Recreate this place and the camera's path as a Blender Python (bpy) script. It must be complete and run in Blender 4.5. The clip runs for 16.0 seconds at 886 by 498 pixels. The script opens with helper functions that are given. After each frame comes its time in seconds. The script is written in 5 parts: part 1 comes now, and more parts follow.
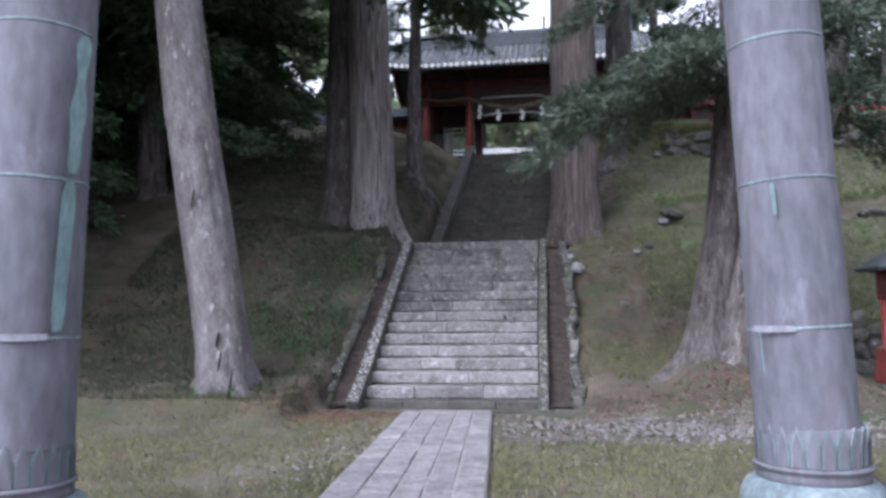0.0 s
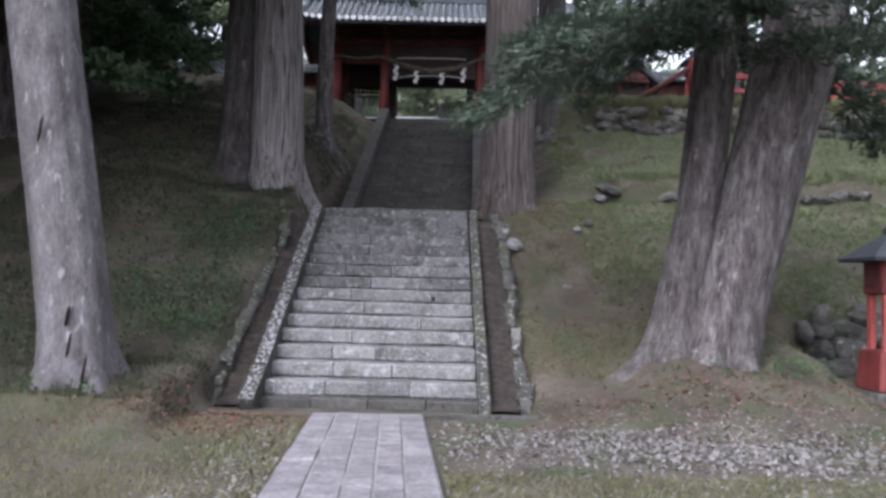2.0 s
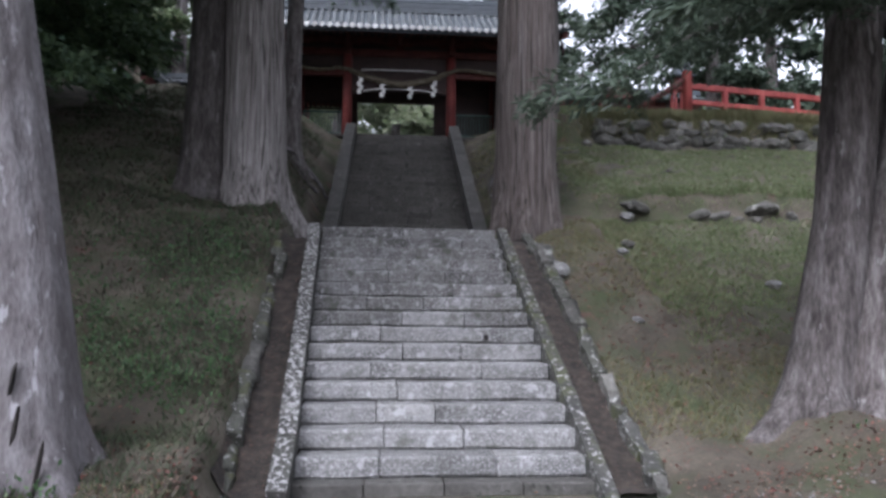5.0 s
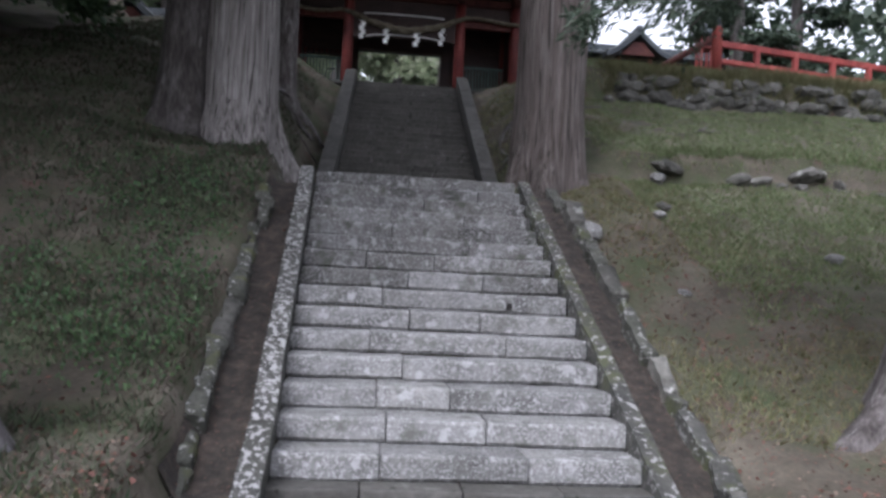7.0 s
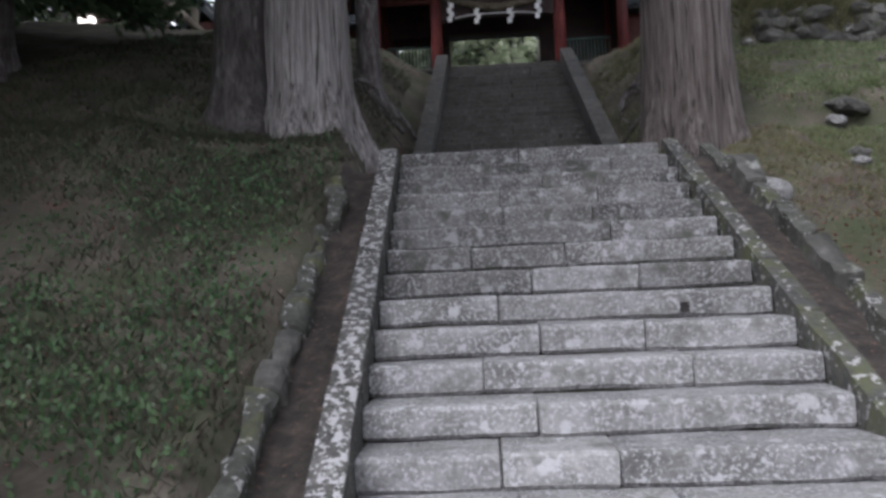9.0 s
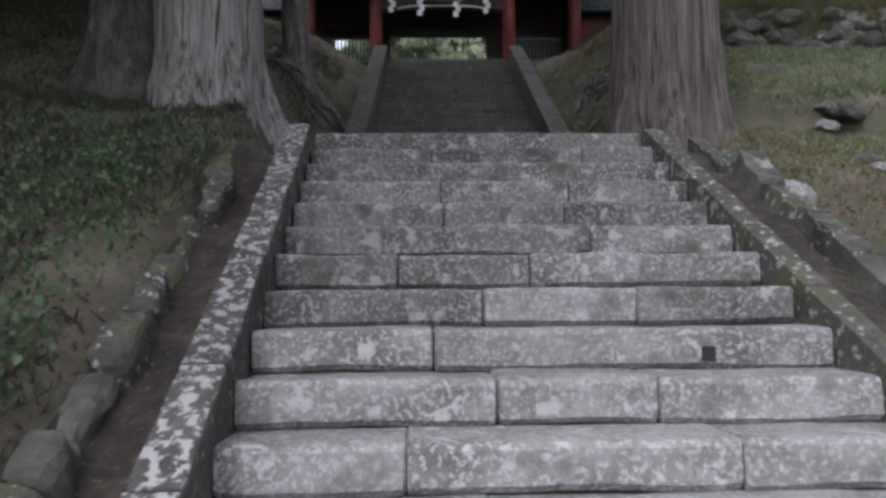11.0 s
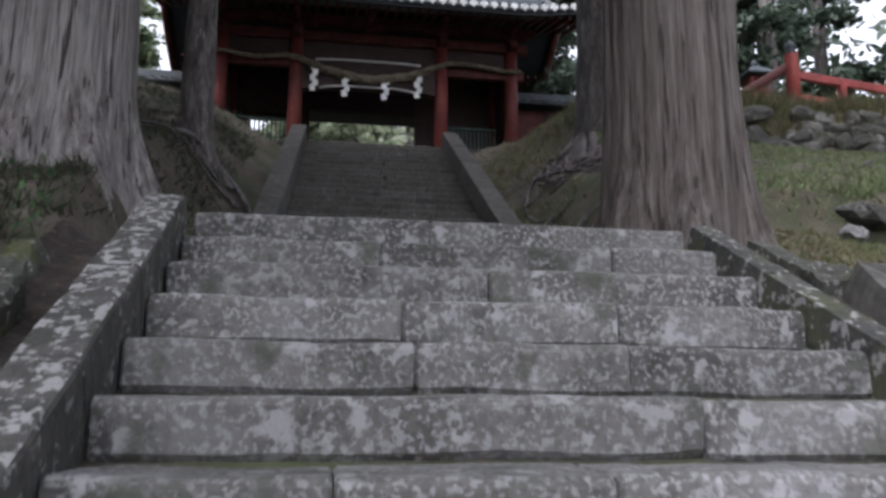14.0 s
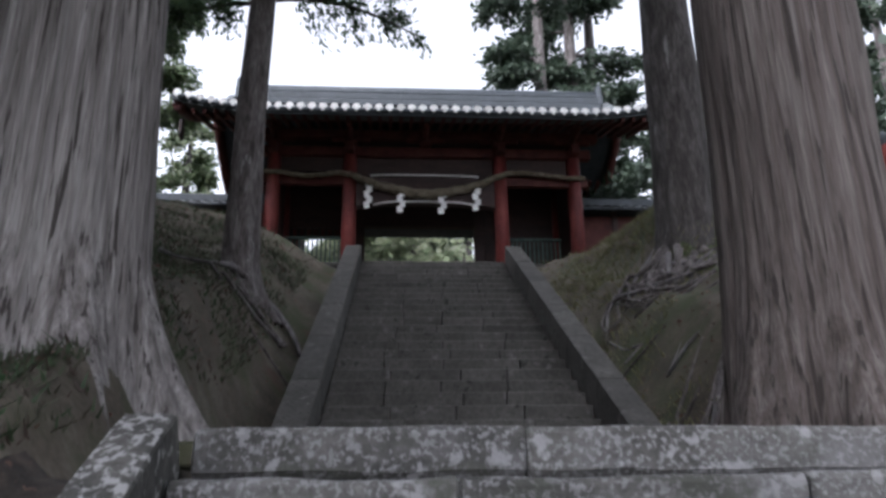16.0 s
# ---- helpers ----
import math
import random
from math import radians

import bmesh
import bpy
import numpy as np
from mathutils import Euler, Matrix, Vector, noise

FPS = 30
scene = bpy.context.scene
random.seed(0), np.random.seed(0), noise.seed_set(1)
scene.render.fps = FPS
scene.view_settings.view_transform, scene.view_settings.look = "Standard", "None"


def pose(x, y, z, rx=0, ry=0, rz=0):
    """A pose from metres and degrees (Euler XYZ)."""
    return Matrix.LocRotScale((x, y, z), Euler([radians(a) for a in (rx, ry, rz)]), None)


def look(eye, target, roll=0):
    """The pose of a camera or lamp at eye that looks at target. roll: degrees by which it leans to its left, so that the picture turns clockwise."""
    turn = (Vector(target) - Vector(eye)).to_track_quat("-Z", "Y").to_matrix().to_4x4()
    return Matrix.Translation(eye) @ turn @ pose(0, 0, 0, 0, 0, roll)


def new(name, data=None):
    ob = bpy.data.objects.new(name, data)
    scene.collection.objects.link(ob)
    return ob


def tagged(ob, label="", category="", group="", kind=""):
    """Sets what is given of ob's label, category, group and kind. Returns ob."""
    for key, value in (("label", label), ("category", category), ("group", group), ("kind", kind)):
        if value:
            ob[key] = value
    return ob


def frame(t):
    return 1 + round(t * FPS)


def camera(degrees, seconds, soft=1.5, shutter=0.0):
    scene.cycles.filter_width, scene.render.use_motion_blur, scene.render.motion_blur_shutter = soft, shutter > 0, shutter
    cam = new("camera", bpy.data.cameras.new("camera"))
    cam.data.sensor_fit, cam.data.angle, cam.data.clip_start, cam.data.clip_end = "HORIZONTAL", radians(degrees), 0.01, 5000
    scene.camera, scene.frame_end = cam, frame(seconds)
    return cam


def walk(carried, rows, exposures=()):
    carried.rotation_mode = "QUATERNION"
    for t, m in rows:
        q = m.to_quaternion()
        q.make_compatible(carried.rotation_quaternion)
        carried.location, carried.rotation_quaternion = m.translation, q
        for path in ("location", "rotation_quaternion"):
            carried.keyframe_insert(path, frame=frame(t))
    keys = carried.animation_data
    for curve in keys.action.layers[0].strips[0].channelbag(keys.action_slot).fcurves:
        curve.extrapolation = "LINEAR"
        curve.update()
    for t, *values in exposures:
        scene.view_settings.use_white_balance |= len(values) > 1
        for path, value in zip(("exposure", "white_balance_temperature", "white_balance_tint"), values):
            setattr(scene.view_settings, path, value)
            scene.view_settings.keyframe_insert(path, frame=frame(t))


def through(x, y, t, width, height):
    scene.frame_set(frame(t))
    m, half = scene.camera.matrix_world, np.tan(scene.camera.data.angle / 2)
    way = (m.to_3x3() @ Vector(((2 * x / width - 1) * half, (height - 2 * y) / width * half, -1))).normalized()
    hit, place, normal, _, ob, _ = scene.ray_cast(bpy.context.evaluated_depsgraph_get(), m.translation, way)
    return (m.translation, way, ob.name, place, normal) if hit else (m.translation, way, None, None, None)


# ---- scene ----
cam = camera(59.5, 16.0, soft=3.0, shutter=0.4)
PATH = [
    (0, (1.586, -11.391, 1.299), (1.294, -9.419, 1.469), -0.6),
    (0.5, (1.307, -11.023, 1.295), (1.148, -9.031, 1.374), -1.4),
    (1, (1.196, -10.468, 1.334), (1.113, -8.47, 1.348), -1.2),
    (1.5, (1.043, -9.909, 1.357), (1.017, -7.91, 1.413), 0.9),
    (2, (0.94, -9.313, 1.347), (0.914, -7.316, 1.458), 1.5),
    (2.5, (0.79, -8.775, 1.344), (0.786, -6.776, 1.423), 0.6),
    (3, (0.446, -8.317, 1.365), (0.515, -6.319, 1.432), -0.1),
    (3.5, (0.12, -7.86, 1.398), (0.097, -5.868, 1.574), 0.5),
    (4, (-0.247, -7.541, 1.391), (-0.248, -5.551, 1.586), 1.1),
    (4.2, (-0.341, -7.37, 1.398), (-0.294, -5.379, 1.588), 0.7),
    (6.3, (-0.724, -5.995, 1.365), (-0.501, -4.017, 1.567), 0.9),
    (6.5, (-0.719, -5.8, 1.362), (-0.547, -3.814, 1.528), 1.7),
    (7, (-0.697, -5.266, 1.364), (-0.507, -3.278, 1.472), 2.8),
    (7.5, (-0.659, -4.762, 1.371), (-0.458, -2.774, 1.466), -0.4),
    (8, (-0.618, -4.211, 1.387), (-0.58, -2.213, 1.485), -0.8),
    (8.5, (-0.622, -3.663, 1.39), (-0.596, -1.667, 1.519), -1.6),
    (9, (-0.619, -3.062, 1.396), (-0.725, -1.068, 1.51), -2.4),
    (9.5, (-0.689, -2.664, 1.42), (-0.788, -0.669, 1.531), -2.6),
    (9.7, (-0.693, -2.528, 1.434), (-0.686, -0.531, 1.551), -3.0),
    (11.8, (-0.558, -0.611, 1.478), (-0.501, 1.382, 1.641), -0.2),
    (12, (-0.603, -0.47, 1.473), (-0.54, 1.519, 1.679), -0.3),
    (12.5, (-0.69, -0.1, 1.465), (-0.474, 1.875, 1.695), 0.3),
    (13, (-0.688, 0.367, 1.596), (-0.464, 2.333, 1.888), 0.1),
    (13.5, (-0.733, 0.62, 1.742), (-0.514, 2.582, 2.06), 0.9),
    (14, (-0.741, 0.872, 1.912), (-0.454, 2.815, 2.293), 0.3),
    (14.5, (-0.717, 1.169, 2.076), (-0.55, 3.12, 2.479), 0.2),
    (15, (-0.741, 1.45, 2.249), (-0.559, 3.384, 2.725), 0.3),
    (15.5, (-0.687, 1.628, 2.389), (-0.56, 3.541, 2.958), 0.1),
    (16, (-0.727, 1.938, 2.556), (-0.594, 3.83, 3.191), -0.8),
]
walk(cam, [(t, look(eye, target, roll)) for t, eye, target, roll in PATH],
     [(0, 1.4, 5650, 19), (2, 1.35, 5800, 18), (4, 1.3, 5750, 17), (9, 1.22, 5900, 16), (13, 1.35, 6000, 16), (16, 1.45, 5900, 15)])

# ---- world and light ----
world = bpy.data.worlds.new("world")
scene.world = world
world.use_nodes = True
wn, wl = world.node_tree.nodes, world.node_tree.links
sky = wn.new("ShaderNodeTexSky")
sky.sky_type = "NISHITA"
sky.sun_disc = False
sky.sun_elevation, sky.sun_rotation = radians(47), radians(220)
sky.air_density, sky.dust_density, sky.ozone_density = 1.0, 4.0, 1.0
soft_sky = wn.new("ShaderNodeHueSaturation")
soft_sky.inputs["Saturation"].default_value = 0.12
soft_sky.inputs["Value"].default_value = 1.25
wl.new(sky.outputs[0], soft_sky.inputs["Color"])
wl.new(soft_sky.outputs[0], wn["Background"].inputs[0])
wn["Background"].inputs[1].default_value = 0.15
sun = new("sun", bpy.data.lights.new("sun", "SUN"))
sun.data.energy, sun.data.angle, sun.data.color = 0.38, radians(25), (1.0, 0.97, 0.93)
sun.matrix_world = look((-19, -23, 32), (0, 0, 0))


# ---- materials ----
def material(name, colors, scale=4.0, stretch=(1, 1, 1), rough=0.8, bump=0.3, metal=0.0, fine=30.0, spots=None, vary=0.15, shift=True, coords="Object", crust=None):
    """A noise-driven surface: two or three colours at one scale, fine grain, optional spots (colour, scale, threshold, softness)."""
    m = bpy.data.materials.new(name)
    m.use_nodes = True
    n, l = m.node_tree.nodes, m.node_tree.links
    bsdf = n["Principled BSDF"]
    tc = n.new("ShaderNodeTexCoord")
    mp = n.new("ShaderNodeMapping")
    mp.inputs["Scale"].default_value = stretch
    info = n.new("ShaderNodeObjectInfo")
    off = n.new("ShaderNodeVectorMath")
    off.operation = "MULTIPLY_ADD"
    comb = n.new("ShaderNodeCombineXYZ")
    for k in range(3):
        l.new(info.outputs["Random"], comb.inputs[k])
    off.inputs[1].default_value = (37.0, 19.0, 53.0) if shift else (0.0, 0.0, 0.0)
    l.new(comb.outputs[0], off.inputs[0])
    l.new(tc.outputs[coords], off.inputs[2])
    l.new(off.outputs[0], mp.inputs[0])
    big = n.new("ShaderNodeTexNoise")
    big.inputs["Scale"].default_value, big.inputs["Detail"].default_value, big.inputs["Roughness"].default_value = scale, 6, 0.62
    l.new(mp.outputs[0], big.inputs["Vector"])
    small = n.new("ShaderNodeTexNoise")
    small.inputs["Scale"].default_value, small.inputs["Detail"].default_value = fine, 4
    l.new(mp.outputs[0], small.inputs["Vector"])
    ramp = n.new("ShaderNodeValToRGB")
    els = ramp.color_ramp.elements
    while len(els) < len(colors):
        els.new(0.5)
    for k, c in enumerate(colors):
        els[k].position = 0.34 + 0.32 * k / max(1, len(colors) - 1)
        els[k].color = (*c, 1)
    l.new(big.outputs["Fac"], ramp.inputs[0])
    mix = n.new("ShaderNodeMix")
    mix.data_type, mix.blend_type = "RGBA", "OVERLAY"
    mix.inputs["Factor"].default_value = 0.6
    l.new(ramp.outputs[0], mix.inputs["A"])
    grain = n.new("ShaderNodeValToRGB")
    grain.color_ramp.elements[0].position, grain.color_ramp.elements[1].position = 0.25, 0.75
    grain.color_ramp.elements[0].color, grain.color_ramp.elements[1].color = (0.25, 0.25, 0.25, 1), (0.75, 0.75, 0.75, 1)
    l.new(small.outputs["Fac"], grain.inputs[0])
    l.new(grain.outputs[0], mix.inputs["B"])
    color = mix.outputs["Result"]
    for spot_color, spot_scale, edge, soft in spots or ():
        sp = n.new("ShaderNodeTexNoise")
        sp.inputs["Scale"].default_value, sp.inputs["Detail"].default_value, sp.inputs["Roughness"].default_value = spot_scale, 5, 0.6
        l.new(mp.outputs[0], sp.inputs["Vector"])
        ra = n.new("ShaderNodeMapRange")
        ra.inputs["From Min"].default_value, ra.inputs["From Max"].default_value = edge, edge + soft
        l.new(sp.outputs["Fac"], ra.inputs["Value"])
        mm = n.new("ShaderNodeMix")
        mm.data_type = "RGBA"
        l.new(ra.outputs[0], mm.inputs["Factor"])
        l.new(color, mm.inputs["A"])
        mm.inputs["B"].default_value = (*spot_color, 1)
        color = mm.outputs["Result"]
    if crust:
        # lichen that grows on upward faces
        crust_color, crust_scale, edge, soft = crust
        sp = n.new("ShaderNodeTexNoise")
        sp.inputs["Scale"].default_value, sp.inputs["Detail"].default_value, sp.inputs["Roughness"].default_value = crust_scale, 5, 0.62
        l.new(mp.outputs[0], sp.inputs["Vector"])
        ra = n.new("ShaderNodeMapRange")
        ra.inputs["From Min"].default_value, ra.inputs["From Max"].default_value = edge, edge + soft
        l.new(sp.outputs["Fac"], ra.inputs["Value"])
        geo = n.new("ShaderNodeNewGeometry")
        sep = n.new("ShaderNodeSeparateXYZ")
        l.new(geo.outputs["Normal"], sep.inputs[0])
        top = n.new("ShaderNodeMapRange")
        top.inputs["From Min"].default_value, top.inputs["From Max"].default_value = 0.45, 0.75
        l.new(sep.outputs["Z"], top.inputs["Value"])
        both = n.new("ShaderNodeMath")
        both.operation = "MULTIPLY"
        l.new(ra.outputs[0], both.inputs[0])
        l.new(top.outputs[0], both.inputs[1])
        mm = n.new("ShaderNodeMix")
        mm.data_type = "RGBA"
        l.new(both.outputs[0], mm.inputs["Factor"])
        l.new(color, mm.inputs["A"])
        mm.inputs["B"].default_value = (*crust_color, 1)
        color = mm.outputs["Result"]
    hsv = n.new("ShaderNodeHueSaturation")
    val = n.new("ShaderNodeMapRange")
    val.inputs["To Min"].default_value, val.inputs["To Max"].default_value = 1 - vary, 1 + vary
    l.new(info.outputs["Random"], val.inputs["Value"])
    l.new(val.outputs[0], hsv.inputs["Value"])
    l.new(color, hsv.inputs["Color"])
    l.new(hsv.outputs[0], bsdf.inputs["Base Color"])
    bsdf.inputs["Roughness"].default_value = rough
    bsdf.inputs["Metallic"].default_value = metal
    if bump:
        bp = n.new("ShaderNodeBump")
        bp.inputs["Strength"].default_value, bp.inputs["Distance"].default_value = bump, 0.03
        add = n.new("ShaderNodeMath")
        add.operation = "MULTIPLY_ADD"
        add.inputs[1].default_value = 0.5
        l.new(small.outputs["Fac"], add.inputs[0])
        l.new(big.outputs["Fac"], add.inputs[2])
        l.new(add.outputs[0], bp.inputs["Height"])
        l.new(bp.outputs[0], bsdf.inputs["Normal"])
    return m


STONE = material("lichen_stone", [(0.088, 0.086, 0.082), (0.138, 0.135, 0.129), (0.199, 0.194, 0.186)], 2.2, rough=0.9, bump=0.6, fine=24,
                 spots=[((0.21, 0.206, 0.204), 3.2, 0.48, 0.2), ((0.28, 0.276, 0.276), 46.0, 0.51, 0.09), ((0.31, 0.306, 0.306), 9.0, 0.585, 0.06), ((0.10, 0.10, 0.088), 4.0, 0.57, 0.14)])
# Darker copy of the step stone; the upper steps' dimness is in its colour.
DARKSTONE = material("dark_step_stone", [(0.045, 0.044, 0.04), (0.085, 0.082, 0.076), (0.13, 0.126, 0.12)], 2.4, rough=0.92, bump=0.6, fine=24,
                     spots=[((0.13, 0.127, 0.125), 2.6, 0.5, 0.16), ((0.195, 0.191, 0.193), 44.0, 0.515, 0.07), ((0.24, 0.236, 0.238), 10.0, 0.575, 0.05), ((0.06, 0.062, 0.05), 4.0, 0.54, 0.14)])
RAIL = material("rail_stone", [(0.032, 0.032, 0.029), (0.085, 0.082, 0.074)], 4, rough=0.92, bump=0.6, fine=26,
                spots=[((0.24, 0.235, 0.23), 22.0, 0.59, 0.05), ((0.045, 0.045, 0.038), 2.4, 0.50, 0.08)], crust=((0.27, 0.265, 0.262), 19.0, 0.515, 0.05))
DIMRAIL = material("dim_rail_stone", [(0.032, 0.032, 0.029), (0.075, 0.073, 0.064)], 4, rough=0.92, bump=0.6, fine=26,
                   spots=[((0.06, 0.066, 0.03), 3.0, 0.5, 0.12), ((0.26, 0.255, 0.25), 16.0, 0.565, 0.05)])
MOSSRAIL = material("mossy_rail_stone", [(0.034, 0.035, 0.026), (0.075, 0.075, 0.064)], 4, rough=0.95, bump=0.7, fine=26,
                    spots=[((0.26, 0.255, 0.245), 18.0, 0.58, 0.05), ((0.07, 0.075, 0.03), 3.0, 0.56, 0.1)])
# Upper stairs' stone; its base colour is lowered for the trees' shade there.
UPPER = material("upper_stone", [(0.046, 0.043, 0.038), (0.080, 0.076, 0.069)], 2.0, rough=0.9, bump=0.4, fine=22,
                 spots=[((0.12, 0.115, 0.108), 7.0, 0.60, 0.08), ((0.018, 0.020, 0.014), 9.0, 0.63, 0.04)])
SLAB = material("path_slab", [(0.145, 0.132, 0.140), (0.196, 0.183, 0.191), (0.246, 0.234, 0.242)], 4.5, rough=0.85, bump=0.35, fine=28,
                spots=[((0.13, 0.13, 0.10), 3.5, 0.62, 0.1)])
ROCK = material("wall_rock", [(0.036, 0.036, 0.030), (0.078, 0.075, 0.066), (0.132, 0.126, 0.114)], 3.0, rough=0.95, bump=0.7, fine=18,
                spots=[((0.30, 0.295, 0.28), 4.0, 0.62, 0.06), ((0.07, 0.10, 0.03), 2.0, 0.6, 0.1)], vary=0.35)
EARTH = material("earth", [(0.041, 0.035, 0.025), (0.074, 0.062, 0.046), (0.110, 0.096, 0.074)], 1.2, rough=1.0, bump=0.6, fine=25,
                 spots=[((0.042, 0.052, 0.022), 1.1, 0.46, 0.2), ((0.085, 0.05, 0.04), 1.7, 0.62, 0.1)], coords="Object")
CEDAR = material("cedar_bark", [(0.125, 0.110, 0.102), (0.218, 0.199, 0.190), (0.342, 0.319, 0.307)], 4.0, stretch=(4.6, 4.6, 0.2), rough=0.95, bump=1.0, fine=22,
                 spots=[((0.36, 0.35, 0.34), 1.2, 0.60, 0.25), ((0.05, 0.042, 0.038), 5.5, 0.56, 0.06)])
REDCEDAR = material("red_cedar_bark", [(0.057, 0.043, 0.038), (0.095, 0.078, 0.071), (0.151, 0.130, 0.120)], 4.0, stretch=(4.6, 4.6, 0.2), rough=0.95, bump=1.0, fine=22,
                    spots=[((0.27, 0.25, 0.24), 1.2, 0.60, 0.25), ((0.032, 0.025, 0.022), 5.5, 0.56, 0.06)])
GREYBARK = material("grey_bark", [(0.081, 0.071, 0.071), (0.129, 0.117, 0.119), (0.176, 0.165, 0.169)], 4.0, stretch=(1.6, 1.6, 0.55), rough=0.9, bump=0.9, fine=26,
                    spots=[((0.06, 0.05, 0.045), 3.0, 0.64, 0.05), ((0.28, 0.27, 0.28), 6.0, 0.62, 0.06)])
RUGGED = material("rugged_bark", [(0.047, 0.038, 0.036), (0.102, 0.089, 0.085), (0.170, 0.153, 0.149)], 5.0, stretch=(1.8, 1.8, 0.4), rough=0.95, bump=0.9, fine=20,
                  spots=[((0.24, 0.23, 0.225), 7.0, 0.62, 0.06)])
DARKBARK = material("dark_bark", [(0.028, 0.024, 0.022), (0.055, 0.048, 0.045), (0.09, 0.083, 0.08)], 5.0, stretch=(1.8, 1.8, 0.4), rough=0.95, bump=0.9, fine=20,
                    spots=[((0.20, 0.195, 0.19), 3.0, 0.62, 0.1)])
# Near-black: the shade inside bark hollows and the step socket, as colour.
HOLLOW_SHADE = material("hollow_shade", [(0.012, 0.010, 0.009), (0.03, 0.025, 0.022)], 8, rough=1, bump=0.3)
BRONZE = material("bronze_patina", [(0.091, 0.094, 0.111), (0.111, 0.111, 0.131), (0.136, 0.134, 0.156)], 1.3, stretch=(1.6, 1.6, 0.6), rough=0.8, bump=0.06, metal=0.0, fine=9,
                  spots=[((0.11, 0.185, 0.19), 1.1, 0.60, 0.12), ((0.105, 0.085, 0.10), 0.8, 0.54, 0.16), ((0.20, 0.20, 0.25), 2.4, 0.63, 0.12)], vary=0.02, shift=False)
VERDIGRIS = material("verdigris", [(0.099, 0.130, 0.143), (0.136, 0.180, 0.192), (0.198, 0.242, 0.254)], 5, stretch=(1, 1, 0.6), rough=0.7, bump=0.3, fine=30)
# Half-bright copy of the vermilion; the gate posts' dimness lies in its colour.
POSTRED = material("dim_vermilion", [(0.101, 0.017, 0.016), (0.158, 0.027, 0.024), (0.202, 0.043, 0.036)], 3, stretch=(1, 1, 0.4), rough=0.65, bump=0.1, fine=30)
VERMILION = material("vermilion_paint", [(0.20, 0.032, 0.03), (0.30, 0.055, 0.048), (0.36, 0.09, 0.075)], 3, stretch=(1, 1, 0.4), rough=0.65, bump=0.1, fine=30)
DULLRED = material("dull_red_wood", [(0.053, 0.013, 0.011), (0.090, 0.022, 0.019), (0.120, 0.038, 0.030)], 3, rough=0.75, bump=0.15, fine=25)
DARKWOOD = material("dark_wood", [(0.03, 0.018, 0.016), (0.055, 0.03, 0.027)], 4, stretch=(0.4, 1, 1), rough=0.7, bump=0.2, fine=30)
# White paint of the beam lines; also the painted glint on eave tile ends.
WHITE = material("white_paint_and_glint", [(0.62, 0.61, 0.60), (0.75, 0.74, 0.73)], 6, rough=0.7, bump=0.05)
PAPER = material("white_paper", [(0.78, 0.78, 0.78), (0.85, 0.85, 0.85)], 6, rough=0.8, bump=0.03)
STRAW = material("straw_rope", [(0.096, 0.081, 0.054), (0.156, 0.132, 0.096), (0.198, 0.174, 0.132)], 9, rough=0.95, bump=0.6, fine=60)
TILE = material("roof_tile", [(0.078, 0.087, 0.090), (0.114, 0.123, 0.126), (0.156, 0.165, 0.168)], 3, rough=0.26, bump=0.08, fine=20, vary=0.2)
RIDGE = material("ridge_tile", [(0.035, 0.043, 0.050), (0.060, 0.070, 0.080)], 3, rough=0.62, bump=0.1)
TEAL = material("green_panel", [(0.05, 0.085, 0.075), (0.09, 0.13, 0.115)], 5, rough=0.7, bump=0.1)
TIMBER = material("weathered_timber", [(0.20, 0.17, 0.13), (0.33, 0.29, 0.23)], 4, stretch=(1, 1, 0.3), rough=0.9, bump=0.3)


def leafy(name, colors, rough=0.6, through=0.25):
    """Leaves and needles: colour by island, some light let through."""
    m = bpy.data.materials.new(name)
    m.use_nodes = True
    n, l = m.node_tree.nodes, m.node_tree.links
    geo = n.new("ShaderNodeNewGeometry")
    ramp = n.new("ShaderNodeValToRGB")
    els = ramp.color_ramp.elements
    while len(els) < len(colors):
        els.new(0.5)
    for k, c in enumerate(colors):
        els[k].position, els[k].color = k / max(1, len(colors) - 1), (*c, 1)
    l.new(geo.outputs["Random Per Island"], ramp.inputs[0])
    tr = n.new("ShaderNodeBsdfTranslucent")
    l.new(ramp.outputs[0], tr.inputs["Color"])
    mix = n.new("ShaderNodeMixShader")
    mix.inputs[0].default_value = through
    bsdf = n["Principled BSDF"]
    l.new(ramp.outputs[0], bsdf.inputs["Base Color"])
    bsdf.inputs["Roughness"].default_value = rough
    l.new(bsdf.outputs[0], mix.inputs[1])
    l.new(tr.outputs[0], mix.inputs[2])
    l.new(mix.outputs[0], n["Material Output"].inputs["Surface"])
    return m


NEEDLE = leafy("conifer_needles", [(0.041, 0.073, 0.036), (0.073, 0.121, 0.056), (0.114, 0.170, 0.082), (0.082, 0.138, 0.089)])
NEEDLE_BLUE = leafy("blue_green_needles", [(0.03, 0.048, 0.032), (0.05, 0.075, 0.048), (0.075, 0.10, 0.065)])
# Far leaf colours are lightened for sun and haze, most behind the gate.
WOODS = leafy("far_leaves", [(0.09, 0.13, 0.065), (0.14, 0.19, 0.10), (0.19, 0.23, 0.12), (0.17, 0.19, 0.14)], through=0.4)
BRIGHTWOODS = leafy("brightened_leaves", [(0.20, 0.26, 0.15), (0.28, 0.33, 0.20), (0.34, 0.37, 0.24), (0.30, 0.32, 0.24)], through=0.55)
YELLOW = leafy("yellow_leaves", [(0.30, 0.26, 0.05), (0.36, 0.30, 0.08), (0.22, 0.22, 0.06)], through=0.35)
